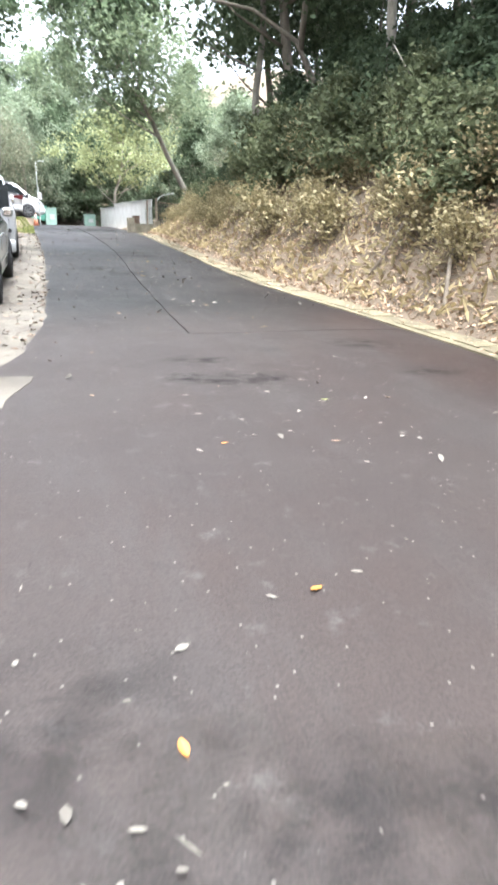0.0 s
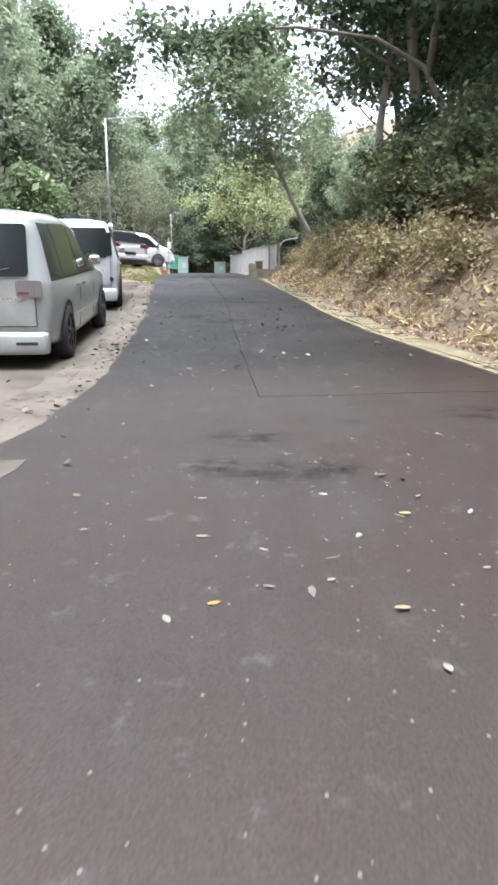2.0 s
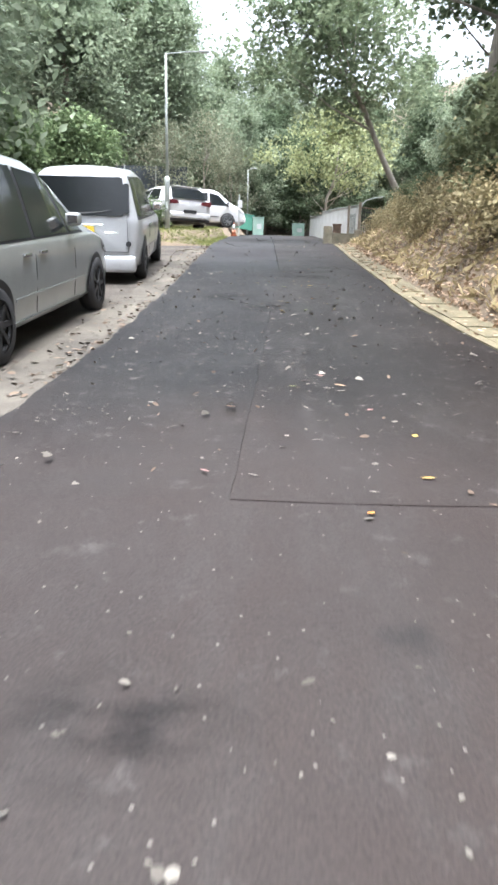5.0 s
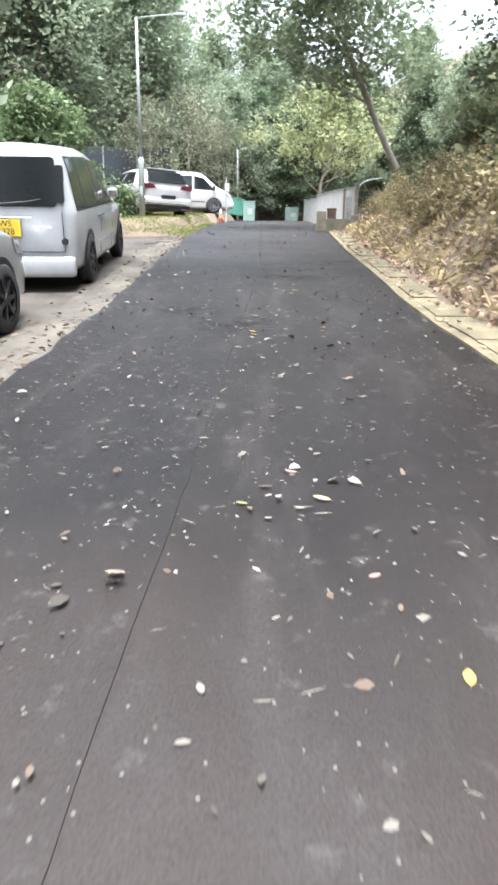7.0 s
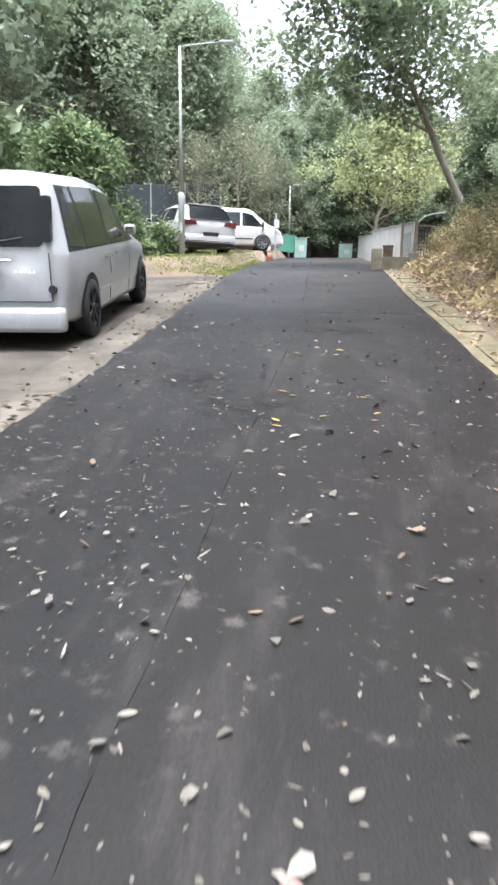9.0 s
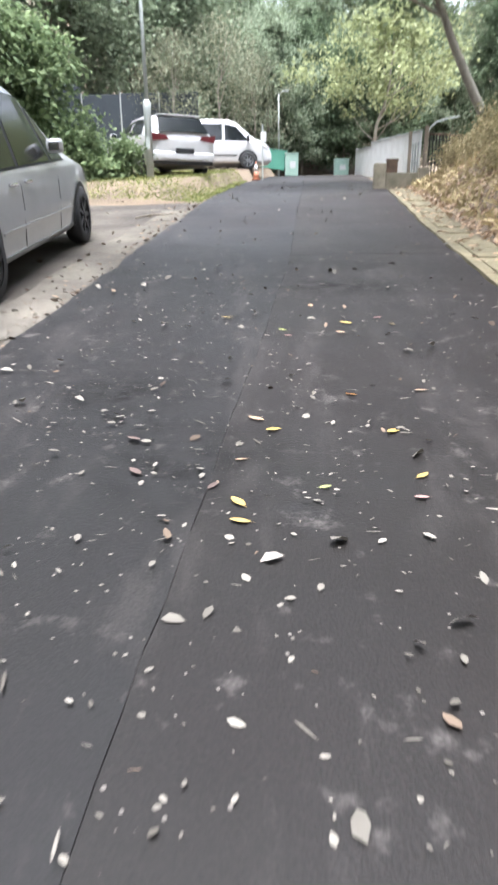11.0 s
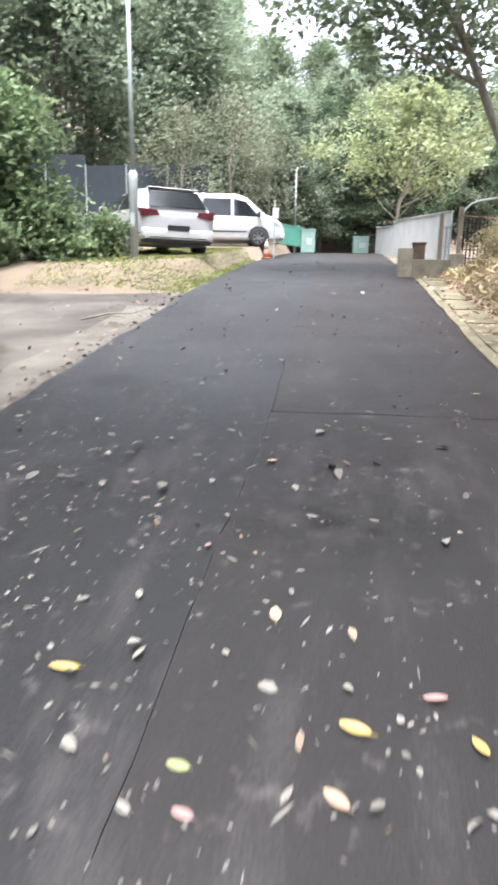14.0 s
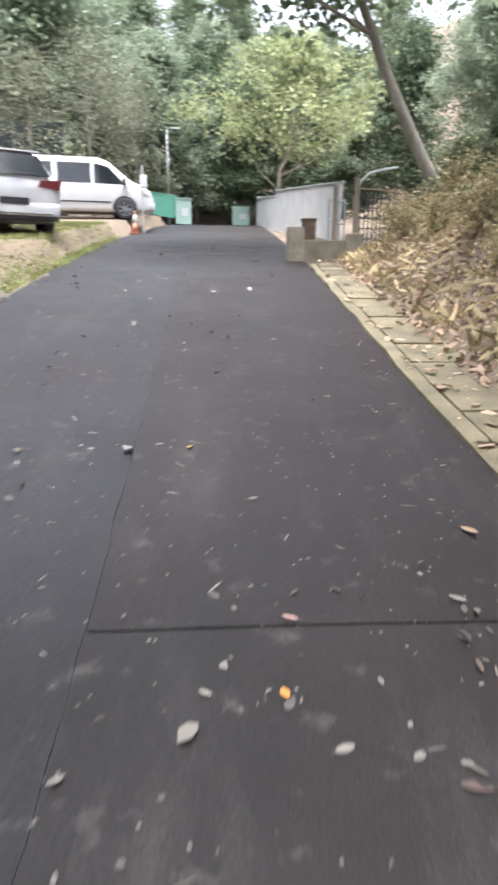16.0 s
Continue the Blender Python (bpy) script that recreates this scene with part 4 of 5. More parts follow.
rail_fence = empty("rail_fence", pose(0, 0, 0), "thin steel rails on posts beyond the low wall", "fence")
for k in range(4):
    y = 29.0 + 0.9 * k
    q = part("fence_post", tube_bm([(0, 0, -0.2), (0, 0, 1.0)], [0.022, 0.022], 8), STEEL, rail_fence)
    q.matrix_local = pose(4.72 + 0.06 * k, y, ground_height(4.72 + 0.06 * k, y))
for up in (0.55, 0.96):
    part("rail", tube_bm([(4.72 + 0.06 * k, 29.0 + 0.9 * k, ground_height(4.72 + 0.06 * k, 29.0 + 0.9 * k) + up) for k in range(4)], [0.018] * 4, 8), STEEL, rail_fence)

drum = empty("rusty_bin", pose(4.22, 30.2, ground_height(4.22, 30.2), 0, 0, -8), "dark rusty square bin at the lane edge", "bin")
part("body", box_bm(0.30, 0.34, 0.62, (0, 0, 0.31), 0.03), RUST, drum)
part("rim", box_bm(0.34, 0.38, 0.05, (0, 0, 0.63), 0.015), RUST, drum)

hoarding = empty("hoarding", pose(0, 0, 0), "white sheet-metal hoarding along the lane", "fence")
ends = [(5.25, 32.2), (4.2, 45.6)]
for k in range(6):
    a, b = Vector(ends[0]).lerp(Vector(ends[1]), k / 6), Vector(ends[0]).lerp(Vector(ends[1]), (k + 1) / 6)
    mid, ang = (a + b) / 2, math.degrees(math.atan2(b.y - a.y, b.x - a.x))
    length = (b - a).length
    base = ground_height(mid.x, mid.y)
    tall = (1.30, 1.30, 1.28, 1.26, 1.08, 1.08)[k]
    panel = part("panel", box_bm(length - 0.02, 0.035, tall + 0.4, (0, 0, tall / 2 - 0.2), 0.006), CONTAINER, hoarding)
    tilt = -math.degrees(math.atan2(ground_height(b.x, b.y) - ground_height(a.x, a.y), length))
    panel.matrix_local = pose(mid.x, mid.y, base, 0, tilt, ang)
    cap = part("cap_rail", box_bm(length - 0.01, 0.09, 0.05, (0, 0, tall + 0.02), 0.01), STEEL, hoarding)
    cap.matrix_local = pose(mid.x, mid.y, base, 0, tilt, ang)
end_wall = part("end_panel", box_bm(2.2, 0.035, 1.6, (1.1, 0, 0.4), 0.006), CONTAINER, hoarding)
end_wall.matrix_local = pose(4.2, 45.62, ground_height(4.2, 45.6), 0, 0, 4)


def cabinet(x, y, w, d, h, mat, label):
    c = empty("utility_cabinet", pose(x, y, ground_height(x, y), 0, 0, 3), label, "cabinet")
    part("body", box_bm(w, d, h, (0, 0, h / 2), 0.02), mat, c)
    part("lid", box_bm(w + 0.06, d + 0.06, 0.05, (0, 0, h + 0.02), 0.012), mat, c)
    part("notice", box_bm(w * 0.42, 0.008, h * 0.3, (w * 0.08, -d / 2 - 0.004, h * 0.5), 0.001), WHITE, c, "white notice")
    return c


cabinet(1.05, 45.7, 0.66, 0.5, 1.02, PALE_GREEN, "pale green metal cabinet with a white notice")
cabinet(3.55, 46.6, 0.72, 0.5, 0.74, PALE_GREEN, "small pale green metal cabinet beside the hoarding")
low_wall = part("green_barrier", merged(box_bm(1.35, 0.06, 0.86, (0, 0, 0.43), 0.02), box_bm(1.4, 0.10, 0.05, (0, 0, 0.88), 0.01)), BIN_GREEN)
low_wall.matrix_world = pose(0.02, 45.6, ground_height(0.02, 45.6), 0, 8, 4)
tagged(low_wall, "green barrier panel beside the cabinet", "barrier")

sign = empty("small_sign", pose(0.24, 36.2, ground_height(0.24, 36.2)), "thin post with a small white box", "sign")
part("stake", tube_bm([(0, 0, -0.1), (0, 0, 1.85)], [0.025, 0.025], 8), STEEL, sign)
part("box", box_bm(0.20, 0.12, 0.34, (0.04, -0.06, 1.42), 0.02), WHITE, sign, "white box")

CONE_ORANGE = plain("cone_orange", (0.34, 0.13, 0.07), rough=0.6)
cone = empty("traffic_cone", pose(0.02, 35.9, ground_height(0.02, 35.9)) @ Matrix.Scale(0.85, 4), "faded orange and white traffic cone on the verge", "cone")
part("base", box_bm(0.36, 0.36, 0.04, (0, 0, 0.02), 0.012), CONE_ORANGE, cone)
part("lower_cone", tube_bm([(0, 0, 0.04), (0, 0, 0.34)], [0.14, 0.09], 16), CONE_ORANGE, cone, smooth=True)
part("sleeve", tube_bm([(0, 0, 0.34), (0, 0, 0.62)], [0.09, 0.045], 16), WHITE, cone, "white reflective sleeve", smooth=True)
part("tip", tube_bm([(0, 0, 0.62), (0, 0, 0.72)], [0.045, 0.03], 16), CONE_ORANGE, cone, smooth=True)

net = empty("netting_fence", pose(0, 0, 0), "dark blue-grey netting fence behind the parked cars", "fence")
for k in range(5):
    x0 = -10.6 + k * 1.6
    yb = 39.4 + 0.05 * k
    zb = ground_height(x0 + 0.8, yb)
    q = part("net_panel", box_bm(1.58, 0.02, 3.2, (0, 0, 1.3), 0.004), NET, net)
    q.matrix_local = pose(x0 + 0.8, yb, zb, 0, 0, 3)
    q = part("fence_post", tube_bm([(0, 0, -0.2), (0, 0, 2.95)], [0.03, 0.03], 8), STEEL, net)
    q.matrix_local = pose(x0, yb - 0.05, zb)


# ---- trees ----
def make_tree(name, seed, h, r, base, crown, clumps, per, leaf, mat, bark, label, category="tree", lean=(0.0, 0.0), squash=1.0, spread=0.42, lower=0.15, round_leaf=False):
    rng = np.random.default_rng(seed)
    rnd = random.Random(seed)
    tree = empty(name, pose(0, 0, -500), label, category)
    spine = []
    for k in range(8):
        t = k / 7
        spine.append(Vector((lean[0] * h * t + rnd.uniform(-0.12, 0.12) * t * 1.5, lean[1] * h * t + rnd.uniform(-0.12, 0.12) * t * 1.5, h * 0.86 * t - 0.35)))
    radii = [r * (1.35 if k == 0 else 1.0) * (1 - 0.78 * k / 7) for k in range(8)]
    wood = [tube_bm(spine, radii, 9)]
    centres = []
    for k in range(clumps):
        a = rnd.uniform(0, math.tau)
        t = rnd.random() ** 0.8
        z = base * h + (h - base * h) * t
        wide = crown * (math.sin(math.pi * min(1.0, lower + (1 - lower) * (0.12 + 0.88 * t))) ** 0.6) * squash * (0.75 + 0.35 * math.sin(a * 3 + seed))
        d = wide * rnd.random() ** 0.5
        f = min(0.98, z / (h * 0.86))
        axis_at = Vector((lean[0] * h * f, lean[1] * h * f, 0))
        centres.append((axis_at.x + math.cos(a) * d, axis_at.y + math.sin(a) * d, z + rnd.uniform(-0.3, 0.3)))
    for k in range(min(14, clumps)):
        c = Vector(centres[rnd.randrange(clumps)])
        f = min(0.92, max(0.25, (c.z - 1.2) / (h * 0.86)))
        i = f * 7
        s = spine[int(i)].lerp(spine[min(7, int(i) + 1)], i - int(i))
        midp = s.lerp(c, 0.5) + Vector((0, 0, -0.15))
        wood.append(tube_bm([s, midp, c], [r * 0.30, r * 0.17, r * 0.05], 6))
    part("trunk", merged(*wood), bark, tree, smooth=True)
    leaf_cloud("crown", centres, (spread, spread, spread * 0.6), per, leaf, mat, rng, tree, litter=round_leaf)
    return tree


def plant_all(proto, rows):
    for x, y, s, a in rows:
        t = copy_thing(proto, pose(x, y, ground_height(x, y) - 0.05, 0, 0, a))
        t.scale = (s, s, s)
    for o in list(proto.children_recursive) + [proto]:
        bpy.data.objects.remove(o)


rnd = random.Random(11)
forest_a = make_tree("forest_tree", 1, 11.0, 0.20, 0.16, 3.7, 190, 125, 0.125, FOREST, BARK, "tall broadleaf tree in dense forest")
forest_b = make_tree("forest_tree", 2, 12.5, 0.22, 0.25, 3.4, 190, 125, 0.122, GREEN, BARK, "tall dark broadleaf tree in dense forest")
rows_a, rows_b = [], []
for x, y, s in [(-8.4, 9.5, 1.2), (-8.8, 15.0, 1.3), (-8.4, 20.5, 1.28), (-9.2, 26.0, 1.28), (-9.6, 42.5, 1.3), (-4.4, 44.5, 1.08), (-13.5, 36, 1.35), (-5.5, 55, 1.1), (-11, 50, 1.4), (11.0, 37.0, 0.6), (13.5, 45.0, 0.65), (9.6, 50.0, 0.6), (16.0, 34.0, 0.6), (2.5, 59, 0.85), (9, 60, 0.8), (-16, 44, 1.25), (-0.5, 51.5, 0.8)]:
    rows_a.append((x, y, s, rnd.uniform(0, 360)))
for x, y, s in [(-11.5, 12, 1.1), (-12.2, 18.5, 1.15), (-12.0, 24, 1.15), (-11.0, 31.0, 1.3), (-7.5, 48.5, 1.3), (-14.5, 30, 1.2), (-2.0, 57, 0.9), (6, 56, 0.75), (-8, 60, 1.1), (-18, 38, 1.2), (-16.5, 22, 1.2), (-15, 10, 1.1), (-7, 68, 1.15), (4, 70, 0.9), (14, 62, 0.8), (1.0, 64.0, 0.85),
                (-12.0, 3.5, 1.0), (-9.0, -3.5, 1.0), (-13.0, -10.0, 1.0), (12.0, -12.0, 1.0), (2.0, -22.0, 1.1), (-7.0, -20.0, 1.1), (9.0, -20.0, 1.1)]:
    rows_b.append((x, y, s, rnd.uniform(0, 360)))
# Dark leaf colour stands in for the shaded understory beyond the rise.
forest_c = make_tree("shade_tree", 22, 9.5, 0.18, 0.06, 2.6, 190, 90, 0.13, DARK_GREEN, BARK, "dense tree in the forest beyond the rise, leaves darkened for canopy shade", lower=0.3)
plant_all(forest_c, [(-7.0, 53.0, 1.0, 10), (-3.8, 52.0, 0.95, 70), (-1.2, 53.5, 0.9, 150), (1.4, 54.5, 0.85, 220), (4.0, 54.0, 0.8, 290), (6.6, 53.0, 0.85, 340), (9.2, 51.5, 0.85, 40), (12.0, 50.0, 0.9, 100), (2.6, 57.5, 0.85, 20), (-2.6, 56.5, 0.9, 200)])
plant_all(forest_a, rows_a)
plant_all(forest_b, rows_b)

bank_a = make_tree("bank_tree", 3, 12.5, 0.13, 0.28, 3.0, 160, 75, 0.125, DARK_GREEN, PALE_BARK, "slender forest tree on the earth bank", lean=(-0.05, 0.0))
bank_b = make_tree("bank_tree", 4, 11.0, 0.17, 0.36, 3.2, 160, 75, 0.13, GREEN, BARK, "leaning forest tree on the earth bank", lean=(-0.12, 0.04))
plant_all(bank_a, [(6.9, 3.0, 0.95, 20), (7.6, 7.5, 1.0, 140), (6.8, 12.6, 0.95, 260), (8.8, 10.5, 1.05, 80), (5.75, 18.4, 0.95, 200), (9.3, 22.0, 1.05, 30), (9.6, 4.2, 1.0, 310), (8.6, 0.2, 1.0, 170), (11.6, 15.5, 1.1, 45), (11.0, 8.0, 1.1, 110), (7.6, -4.0, 1.0, 250), (7.6, 5.2, 0.5, 30), (8.4, 9.0, 0.55, 130), (8.0, 2.0, 0.5, 230), (9.4, 6.5, 0.6, 330), (8.8, 13.0, 0.55, 60), (8.4, 16.6, 0.5, 160), (8.6, 20.5, 0.55, 260)])
plant_all(bank_b, [(6.9, 17.6, 1.0, 0), (8.4, 23.2, 0.9, 20), (9.8, 18.0, 1.05, 200), (10.6, 24.5, 1.0, 90), (10.2, 13.2, 1.0, 240), (12.5, 20.0, 1.1, 150), (12.8, 11.0, 1.1, 280)])

over = make_tree("overhanging_tree", 12, 9.0, 0.15, 0.45, 4.6, 160, 85, 0.125, GREEN, PALE_BARK, "leaning tree with a pale trunk over the lane", lean=(-0.46, 0.0), spread=0.5)
plant_all(over, [(7.3, 29.4, 1.0, 0)])


def arching_tree():
    """A bank tree with one long limb that hangs leaf sprays over the lane."""
    z0 = ground_height(7.0, 16.4)
    tree = empty("arching_tree", pose(7.0, 16.4, z0), "tree with a long limb arching over the lane", "tree")
    trunk = tube_bm([(0, 0, -0.3), (-0.2, 0.1, 1.4), (-0.7, 0.2, 2.4), (-1.8, 0.3, 3.0), (-3.6, 0.4, 3.2), (-5.6, 0.4, 3.0), (-8.0, 0.4, 2.7)], [0.12, 0.09, 0.06, 0.045, 0.032, 0.02, 0.008], 9)
    upper = tube_bm([(-0.6, 0.2, 2.2), (-0.4, 0.0, 4.6), (-0.7, -0.2, 6.8)], [0.09, 0.06, 0.02], 8)
    r = random.Random(5)
    spots, twigs = [], []
    for k in range(46):
        t = r.random()
        at = Vector((-4.4, 0.4, 3.12)).lerp(Vector((-8.0, 0.4, 2.7)), t)
        tip = at + Vector((r.uniform(-0.5, 0.5), r.uniform(-0.9, 0.9), r.uniform(-0.75, 0.25)))
        twigs.append(tube_bm([at, at.lerp(tip, 0.5) + Vector((0, 0, 0.08)), tip], [0.014, 0.010, 0.004], 5))
        spots += [tip, at.lerp(tip, 0.6)]
    for k in range(40):
        spots.append(Vector((-0.5 + r.gauss(0, 1.0), r.gauss(0, 1.0), 5.8 + r.gauss(0, 0.8))))
    part("trunk", merged(trunk, upper, *twigs), BARK, tree, smooth=True)
    leaf_cloud("crown", [tuple(s) for s in spots], (0.2, 0.2, 0.14), 22, 0.10, DARK_GREEN, np.random.default_rng(15), tree)


arching_tree()
bright = make_tree("pale_tree", 5, 6.8, 0.11, 0.44, 4.3, 120, 62, 0.125, BRIGHT, PALE_BARK, "yellow-green spreading tree above the white hoarding", lean=(0.16, 0.0), squash=1.15, spread=0.34)
plant_all(bright, [(4.6, 44.0, 1.0, 0)])
twiggy = make_tree("thin_tree", 6, 5.2, 0.07, 0.25, 2.0, 90, 40, 0.07, PALE_TWIG, PALE_BARK, "sparse greyish tree behind the parked cars")
plant_all(twiggy, [(-1.6, 38.8, 1.0, 40), (-3.4, 38.6, 0.9, 130), (-0.4, 40.5, 0.8, 220)])

bush = make_tree("broadleaf_bush", 7, 3.2, 0.06, 0.08, 1.7, 130, 150, 0.09, HEDGE_GREEN, BARK, "large glossy green bush beside the parking strip", "bush", lower=0.35, spread=0.3, round_leaf=True)
plant_all(bush, [(-4.6, 26.2, 1.0, 0), (-6.3, 24.5, 1.1, 90), (-6.8, 21.0, 1.0, 200), (-6.9, 16.5, 1.0, 20), (-7.0, 12.0, 1.1, 100), (-6.6, 28.5, 1.05, 160), (-7.2, 8.0, 1.0, 300)])
weed = make_tree("low_weeds", 8, 0.8, 0.015, 0.05, 0.75, 60, 40, 0.07, HEDGE_GREEN, BARK, "low green weeds round the lamp foot", "weeds", lower=0.4, spread=0.14)
plant_all(weed, [(-2.45, 27.0, 0.95, 0), (-3.2, 26.3, 1.1, 80), (-4.1, 25.4, 1.0, 190), (-4.8, 24.6, 1.0, 300), (-3.4, 27.3, 0.9, 120)])
shrub = make_tree("bank_shrub", 9, 1.9, 0.035, 0.12, 1.15, 90, 55, 0.085, DRY_GREEN, BARK, "dusty dry-green shrub on the bank", "shrub", lower=0.3, spread=0.24)
shrub_b = make_tree("bank_shrub", 10, 2.3, 0.04, 0.12, 1.3, 90, 55, 0.095, DARK_GREEN, BARK, "dark green shrub on the bank", "shrub", lower=0.3, spread=0.26)
rows_s, rows_t = [], []
yy = -3.0
while yy < 27.5:
    low = 1.0 - 0.5 * smooth_step(16.0, 21.0, yy)
    rows_s.append((edge_right(yy) + rnd.uniform(1.9, 2.6), yy, rnd.uniform(0.65, 0.95) * low, rnd.uniform(0, 360)))
    rows_t.append((edge_right(yy) + rnd.uniform(2.9, 4.0), yy + 0.6, rnd.uniform(0.6, 0.95) * low, rnd.uniform(0, 360)))
    rows_t.append((edge_right(yy) + rnd.uniform(4.4, 6.5), yy + 0.2, rnd.uniform(0.5, 0.95) * low, rnd.uniform(0, 360)))
    yy += 1.15
brush = make_tree("dry_brush", 14, 1.1, 0.02, 0.1, 0.8, 60, 30, 0.06, BRUSH, BARK, "dry brown brush on the bank", "shrub", lower=0.35, spread=0.2)
rows_u = []
yy = -2.5
while yy < 27.5:
    rows_u.append((edge_right(yy) + rnd.uniform(1.2, 1.9), yy, rnd.uniform(0.55, 1.0) * (1.0 - 0.4 * smooth_step(17.0, 22.0, yy)), rnd.uniform(0, 360)))
    rows_u.append((edge_right(yy) + rnd.uniform(1.7, 2.6), yy + 0.5, rnd.uniform(0.6, 1.0) * (1.0 - 0.4 * smooth_step(17.0, 22.0, yy)), rnd.uniform(0, 360)))
    yy += 1.3
plant_all(brush, rows_u)
plant_all(shrub, rows_s)
plant_all(shrub_b, rows_t)


# ---- leaf litter ----
def strewn(name, points, size, mat, label, category, seed, long=1.7, flat=2.0, lift=0.012, fold=0.04):
    rng = np.random.default_rng(seed)
    pts = [(x, y, ground_height(x, y) + lift) for x, y in points]
    ob = leaf_cloud(name, pts, (0.0, 0.0, 0.008), 1, size, mat, rng, flat=flat, long=long, fold=fold, litter=True)
    return tagged(ob, label, category, kind="stuff")


def on_bank(n, seed, d0, d1, y0=-4.0, y1=28.5):
    r = random.Random(seed)
    out = []
    for _ in range(n):
        y = r.uniform(y0, y1)
        out.append((edge_right(y) + 0.5 + d0 + (d1 - d0) * r.random() ** 1.3, y))
    return out


strewn("bank_litter", on_bank(25000, 21, 0.0, 3.2), 0.047, DRY, "dry brown leaves covering the earth bank", "leaves", 1, flat=0.5, lift=0.03)
strewn("drain_litter", on_bank(700, 23, -0.42, 0.1), 0.055, DRY, "dry leaves and grit on the drain covers", "leaves", 9, flat=3.0, lift=0.028)
strewn("bank_straw", on_bank(9000, 22, 0.1, 3.4), 0.05, STRAW, "straw-coloured dead stalks on the bank", "leaves", 2, long=4.5, flat=0.0, lift=0.06)


def on_road(n, seed):
    r = random.Random(seed)
    out = []
    while len(out) < n:
        y = r.uniform(-1.0, 34.0)
        x = r.uniform(edge_left(y) + 0.02, edge_right(y))
        keep = 0.18 + 0.75 * smooth_step(7, 10, y) - 0.5 * smooth_step(15.5, 19, y) + 0.5 * noise.noise(Vector((x * 0.8, y * 0.5, 7.0)))
        if r.random() < keep:
            out.append((x, y))
    return out


strewn("pale_specks", on_road(4500, 31), 0.014, PALE_LEAF, "tiny pale leaf fragments on the asphalt", "leaves", 3, flat=5.0, lift=0.005)
strewn("large_pale_leaves", on_road(270, 36), 0.042, PALE_LEAF, "pale curled dry leaves on the asphalt", "leaves", 13, flat=2.2, lift=0.014, fold=0.24)
strewn("dry_stalks", on_road(900, 34), 0.009, PALE_LEAF, "thin pale leaf stalks on the asphalt", "leaves", 8, flat=7.0, lift=0.006, long=8.0)
strewn("small_leaves", on_road(1250, 32), 0.026, PALE_LEAF, "small pale dry leaves on the asphalt", "leaves", 4, flat=4.0, lift=0.010)
strewn("dark_leaves", on_road(260, 33), 0.032, ROAD_LEAF, "small brown dry leaves on the asphalt", "leaves", 5, flat=2.0, lift=0.012)
strewn("pad_leaves", [(rnd.uniform(-5.5, -0.1), rnd.uniform(6.5, 24)) for _ in range(260)], 0.045, ROAD_LEAF, "dry leaves on the concrete strip", "leaves", 6, flat=2.0, lift=0.03)
strewn("edge_litter", [(edge_left(v) - 0.02 - 0.55 * rnd.random() ** 2, v) for v in [rnd.uniform(6.2, 24.0) for _ in range(750)]], 0.042, ROAD_LEAF, "dry leaves and soil along the edge of the concrete", "leaves", 12, flat=3.0, lift=0.0)
strewn("verge_grass", [(-0.15 - 2.8 * rnd.random() ** 1.4, rnd.uniform(24.0, 34.0)) for _ in range(12000)], 0.017, GRASS, "yellow-green grass at the verge", "grass", 7, long=5.0, flat=-0.2, lift=0.03)


def leaf_mesh(seed):
    """One curled fallen leaf with a midrib fold and a stalk."""
    r = random.Random(seed)
    bm = bmesh.new()
    rows = []
    curl = r.uniform(0.2, 0.6)
    for i in range(7):
        t = i / 6
        w = 0.24 * math.sin(math.pi * (0.06 + 0.9 * t)) ** 0.8
        zc = curl * 0.35 * (t - 0.5) ** 2
        rows.append([bm.verts.new((s * w, t - 0.5, zc + abs(s) * w * 0.5 * curl)) for s in (-1, -0.5, 0, 0.5, 1)])
    for a, b in zip(rows, rows[1:]):
        for k in range(4):
            bm.faces.new((a[k], a[k + 1], b[k + 1], b[k]))
    s0 = [bm.verts.new(p) for p in ((-0.012, -0.5, 0.03), (0.012, -0.5, 0.03), (0.008, -0.72, 0.05), (-0.008, -0.72, 0.05))]
    bm.faces.new(s0)
    me = bpy.data.meshes.new("fallen_leaf")
    bm.to_mesh(me)
    bm.free()
    return me


leaf_meshes = {}
KINDS = ["yellow", "orange", "tan", "pale", "dark brown", "pinkish", "lime green"]


def fallen_leaf(x, y, size, kind, turn):
    key = (kind, int(turn) % 2)
    if key not in leaf_meshes:
        leaf_meshes[key] = leaf_mesh(kind * 2 + key[1])
        leaf_meshes[key].materials.append(LEAF_COLOURS[kind])
    ob = new("fallen_leaf", leaf_meshes[key])
    ob.matrix_world = pose(x, y, lane(y) + 0.01, random.uniform(0, 8), random.uniform(-8, 8), turn) @ Matrix.Scale(size, 4)
    tagged(ob, f"{KINDS[kind]} fallen leaf lying on the asphalt", "leaf", "fallen leaves on the lane")


LEAVES = []
LEAVES += [(x, y, 0) for x, y in [(2.42, 8.14), (2.34, 7.47), (1.72, 12.9), (1.74, 12.77), (1.82, 13.54), (2.37, 13.55), (2.44, 13.14), (2.56, 15.27), (1.38, 15.43), (2.24, 15.29), (2.06, 19.41)]]
LEAVES += [(x, y, 1) for x, y in [(0.64, 1.97), (0.01, 1.37), (0.73, 3.54), (1.98, 7.03), (2.2, 13.98), (2.37, 17.71)]]
LEAVES += [(x, y, 2) for x, y in [(2.24, 4.28), (1.41, 3.44), (1.27, 8.66), (2.09, 9.31), (1.73, 13.66), (1.7, 13.24), (2.57, 14.05), (2.19, 15.07), (1.99, 15.76), (1.86, 17.11), (3.21, 18.55)]]
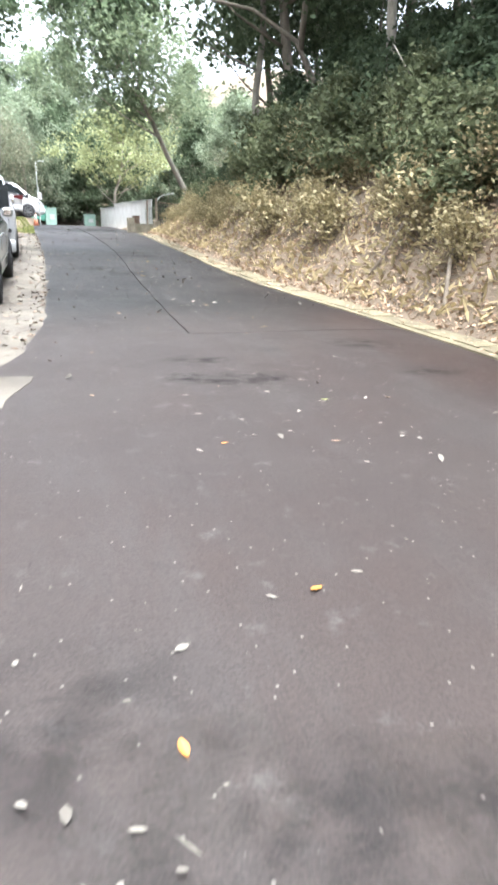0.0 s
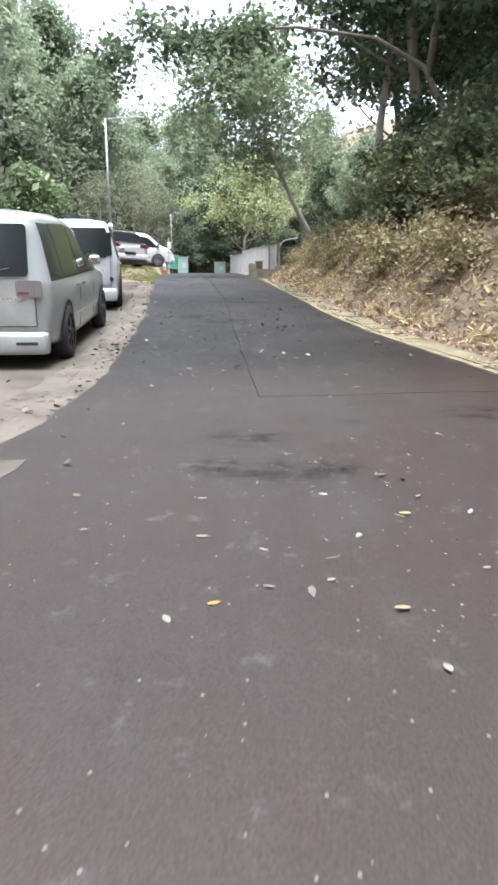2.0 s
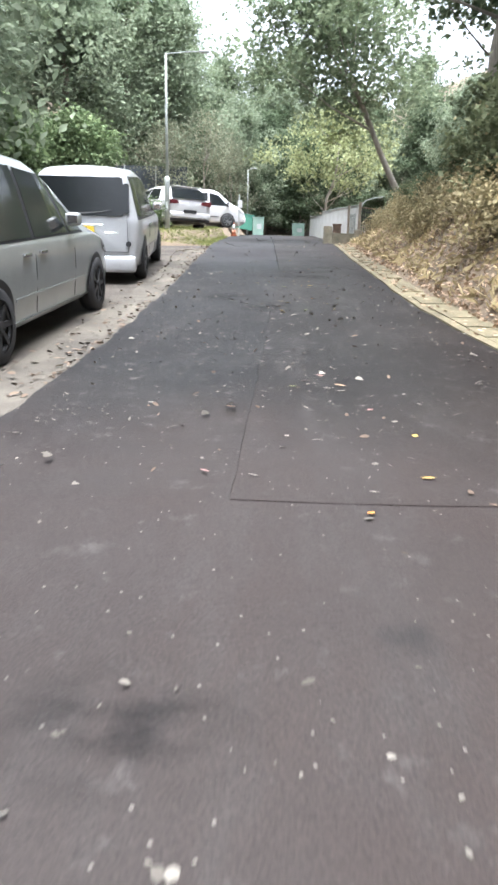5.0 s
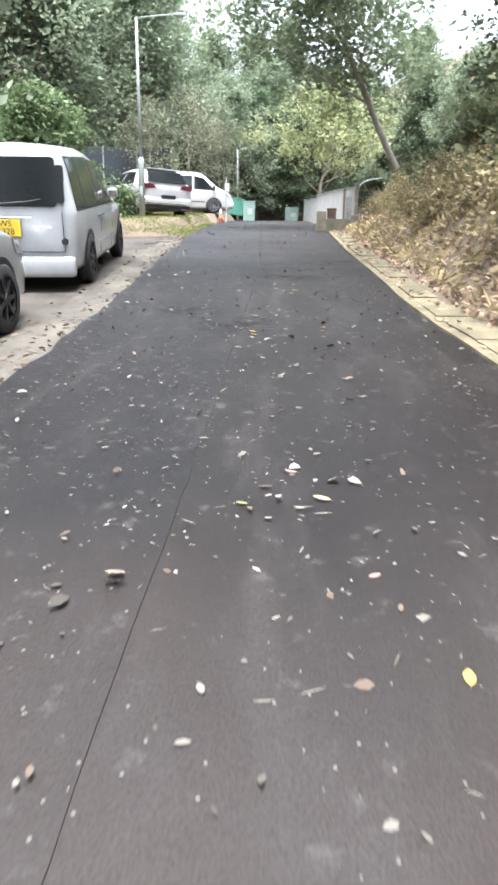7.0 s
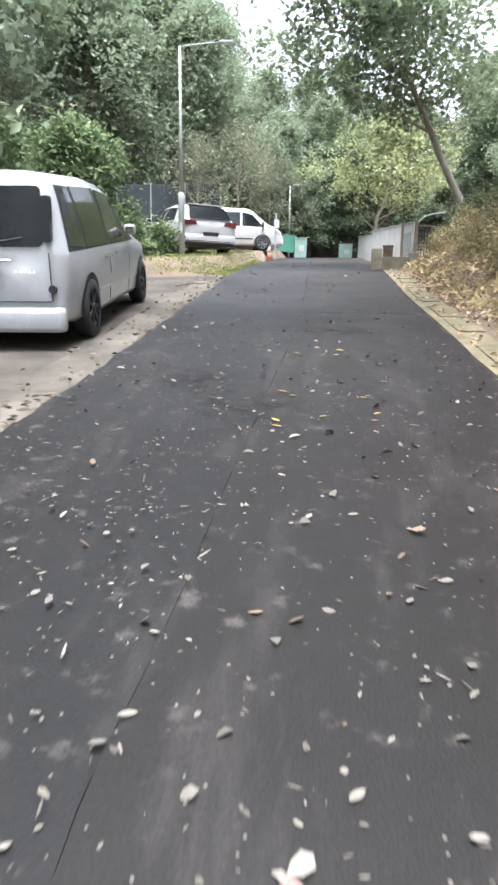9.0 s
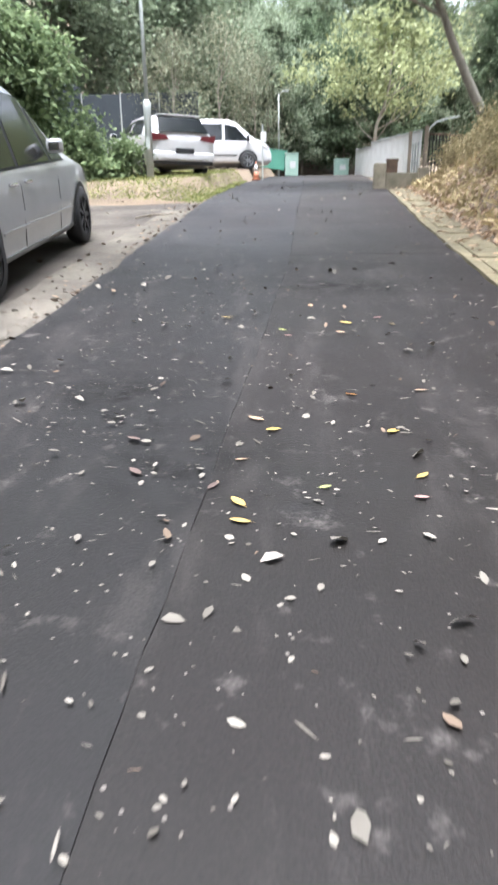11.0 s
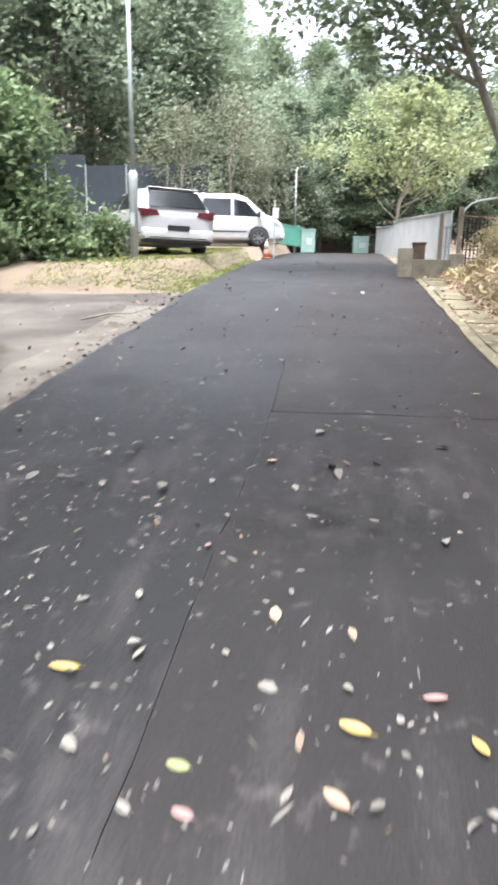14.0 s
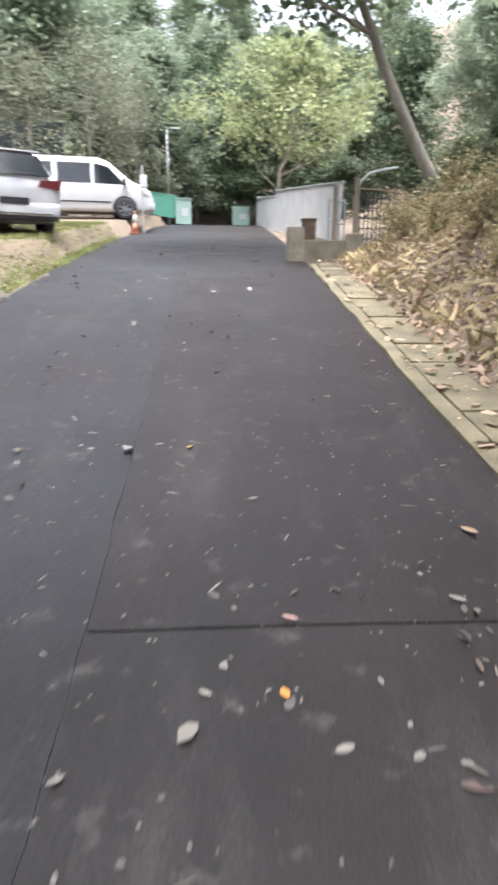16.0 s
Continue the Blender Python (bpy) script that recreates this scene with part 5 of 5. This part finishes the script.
LEAVES += [(x, y, 3) for x, y in [(0.84, 2.04), (0.46, 1.96), (0.09, 1.76), (0.56, 3.45), (1.78, 4.88), (1.87, 4.52), (1.86, 3.71), (0.97, 3.96), (1.2, 3.67), (0.95, 3.64), (0.73, 4.59), (0.71, 4.12), (2.03, 7.27), (0.7, 9.11), (0.72, 8.7), (1.64, 8.07), (0.95, 9.89), (1.45, 7.44), (1.98, 9.21), (2.34, 10.29), (2.79, 10.75), (2.5, 10.88), (0.93, 10.77), (1.48, 10.06), (1.54, 11.49), (2.44, 11.32), (2.11, 9.85), (1.32, 9.63), (3.11, 12.92), (1.84, 9.11), (2.44, 14.83), (1.18, 13.56), (1.17, 14.49), (1.06, 13.66), (2.06, 16.04), (1.5, 15.82)]]
LEAVES += [(x, y, 3) for x, y in [(2.09, 16.49), (2.36, 16.48), (1.7, 14.99), (1.21, 16.75), (2.15, 17.72), (3.0, 18.11), (1.53, 19.61), (1.9, 19.45), (2.98, 20.86), (2.35, 18.84), (0.86, 19.16), (0.91, 18.61), (1.57, 17.56), (2.5, 17.52), (2.37, 21.46), (2.95, 17.91), (2.68, 17.49), (1.8, 17.46), (3.31, 19.16)]]
LEAVES += [(x, y, 4) for x, y in [(1.83, 9.43), (1.61, 13.02), (1.27, 13.12), (1.19, 13.42), (2.79, 17.4)]]
LEAVES += [(x, y, 5) for x, y in [(2.23, 8.67), (1.2, 7.48), (1.96, 9.61), (2.41, 12.97), (1.68, 16.19), (1.84, 14.99), (2.47, 15.43), (2.42, 18.03)]]
LEAVES += [(x, y, 6) for x, y in [(1.72, 4.3), (1.72, 9.25), (2.05, 13.03), (1.8, 15.12)]]
LEAF_SIZES = [(0.065, 0.09), (0.045, 0.065), (0.06, 0.085), (0.038, 0.06), (0.06, 0.085), (0.05, 0.07), (0.045, 0.06)]
leaf_rnd = random.Random(17)
for x, y, kind in LEAVES:
    fallen_leaf(x, y, leaf_rnd.uniform(*LEAF_SIZES[kind]), kind, leaf_rnd.uniform(40, 140) if leaf_rnd.random() < 0.65 else leaf_rnd.uniform(0, 360))


# ---- dead sticks on the bank and the concrete ----
def stick(points, r, label, mat=WOOD):
    pts = [(x, y, ground_height(x, y) + r * 0.5 + up) for x, y, up in points]
    ob = part("dead_branch", tube_bm(pts, [r * (1 - 0.6 * k / (len(pts) - 1)) for k in range(len(pts))], 7), mat, smooth=True)
    return tagged(ob, label, "branch", "dead branches on the bank")


stick([(4.75, 7.3, 0.04), (5.2, 7.9, 0.10), (5.6, 8.3, 0.12), (6.1, 8.5, 0.2)], 0.035, "pale dead branch lying across the bank")
stick([(4.9, 9.6, 0.02), (5.3, 9.7, 0.15), (5.7, 9.75, 0.3)], 0.03, "short dead branch standing in the leaf litter")
stick([(4.8, 5.0, 0.05), (5.3, 5.4, 0.12), (5.9, 5.6, 0.15)], 0.03, "pale dead branch lying across the bank")
stick([(5.6, 3.4, 0.2), (5.9, 3.9, 0.9), (6.4, 4.6, 1.8), (6.6, 5.3, 2.9)], 0.03, "bare vine stem hanging from the trees", PALE_BARK)
stick([(6.4, 10.2, 0.2), (6.3, 10.6, 1.2), (6.0, 11.2, 2.4)], 0.025, "bare vine stem hanging from the trees", PALE_BARK)
for pts, r in (([(-0.75, 21.2, 0.02), (-0.5, 21.5, 0.05), (-0.3, 21.65, 0.03), (-0.12, 21.95, 0.07)], 0.014), ([(-0.5, 21.5, 0.04), (-0.62, 21.75, 0.09), (-0.6, 22.0, 0.07)], 0.009), ([(-0.6, 21.36, 0.02), (-0.42, 21.28, 0.06), (-0.25, 21.3, 0.04)], 0.009)):
    stick(pts, r, "dark forked twig lying on the concrete strip", BARK)
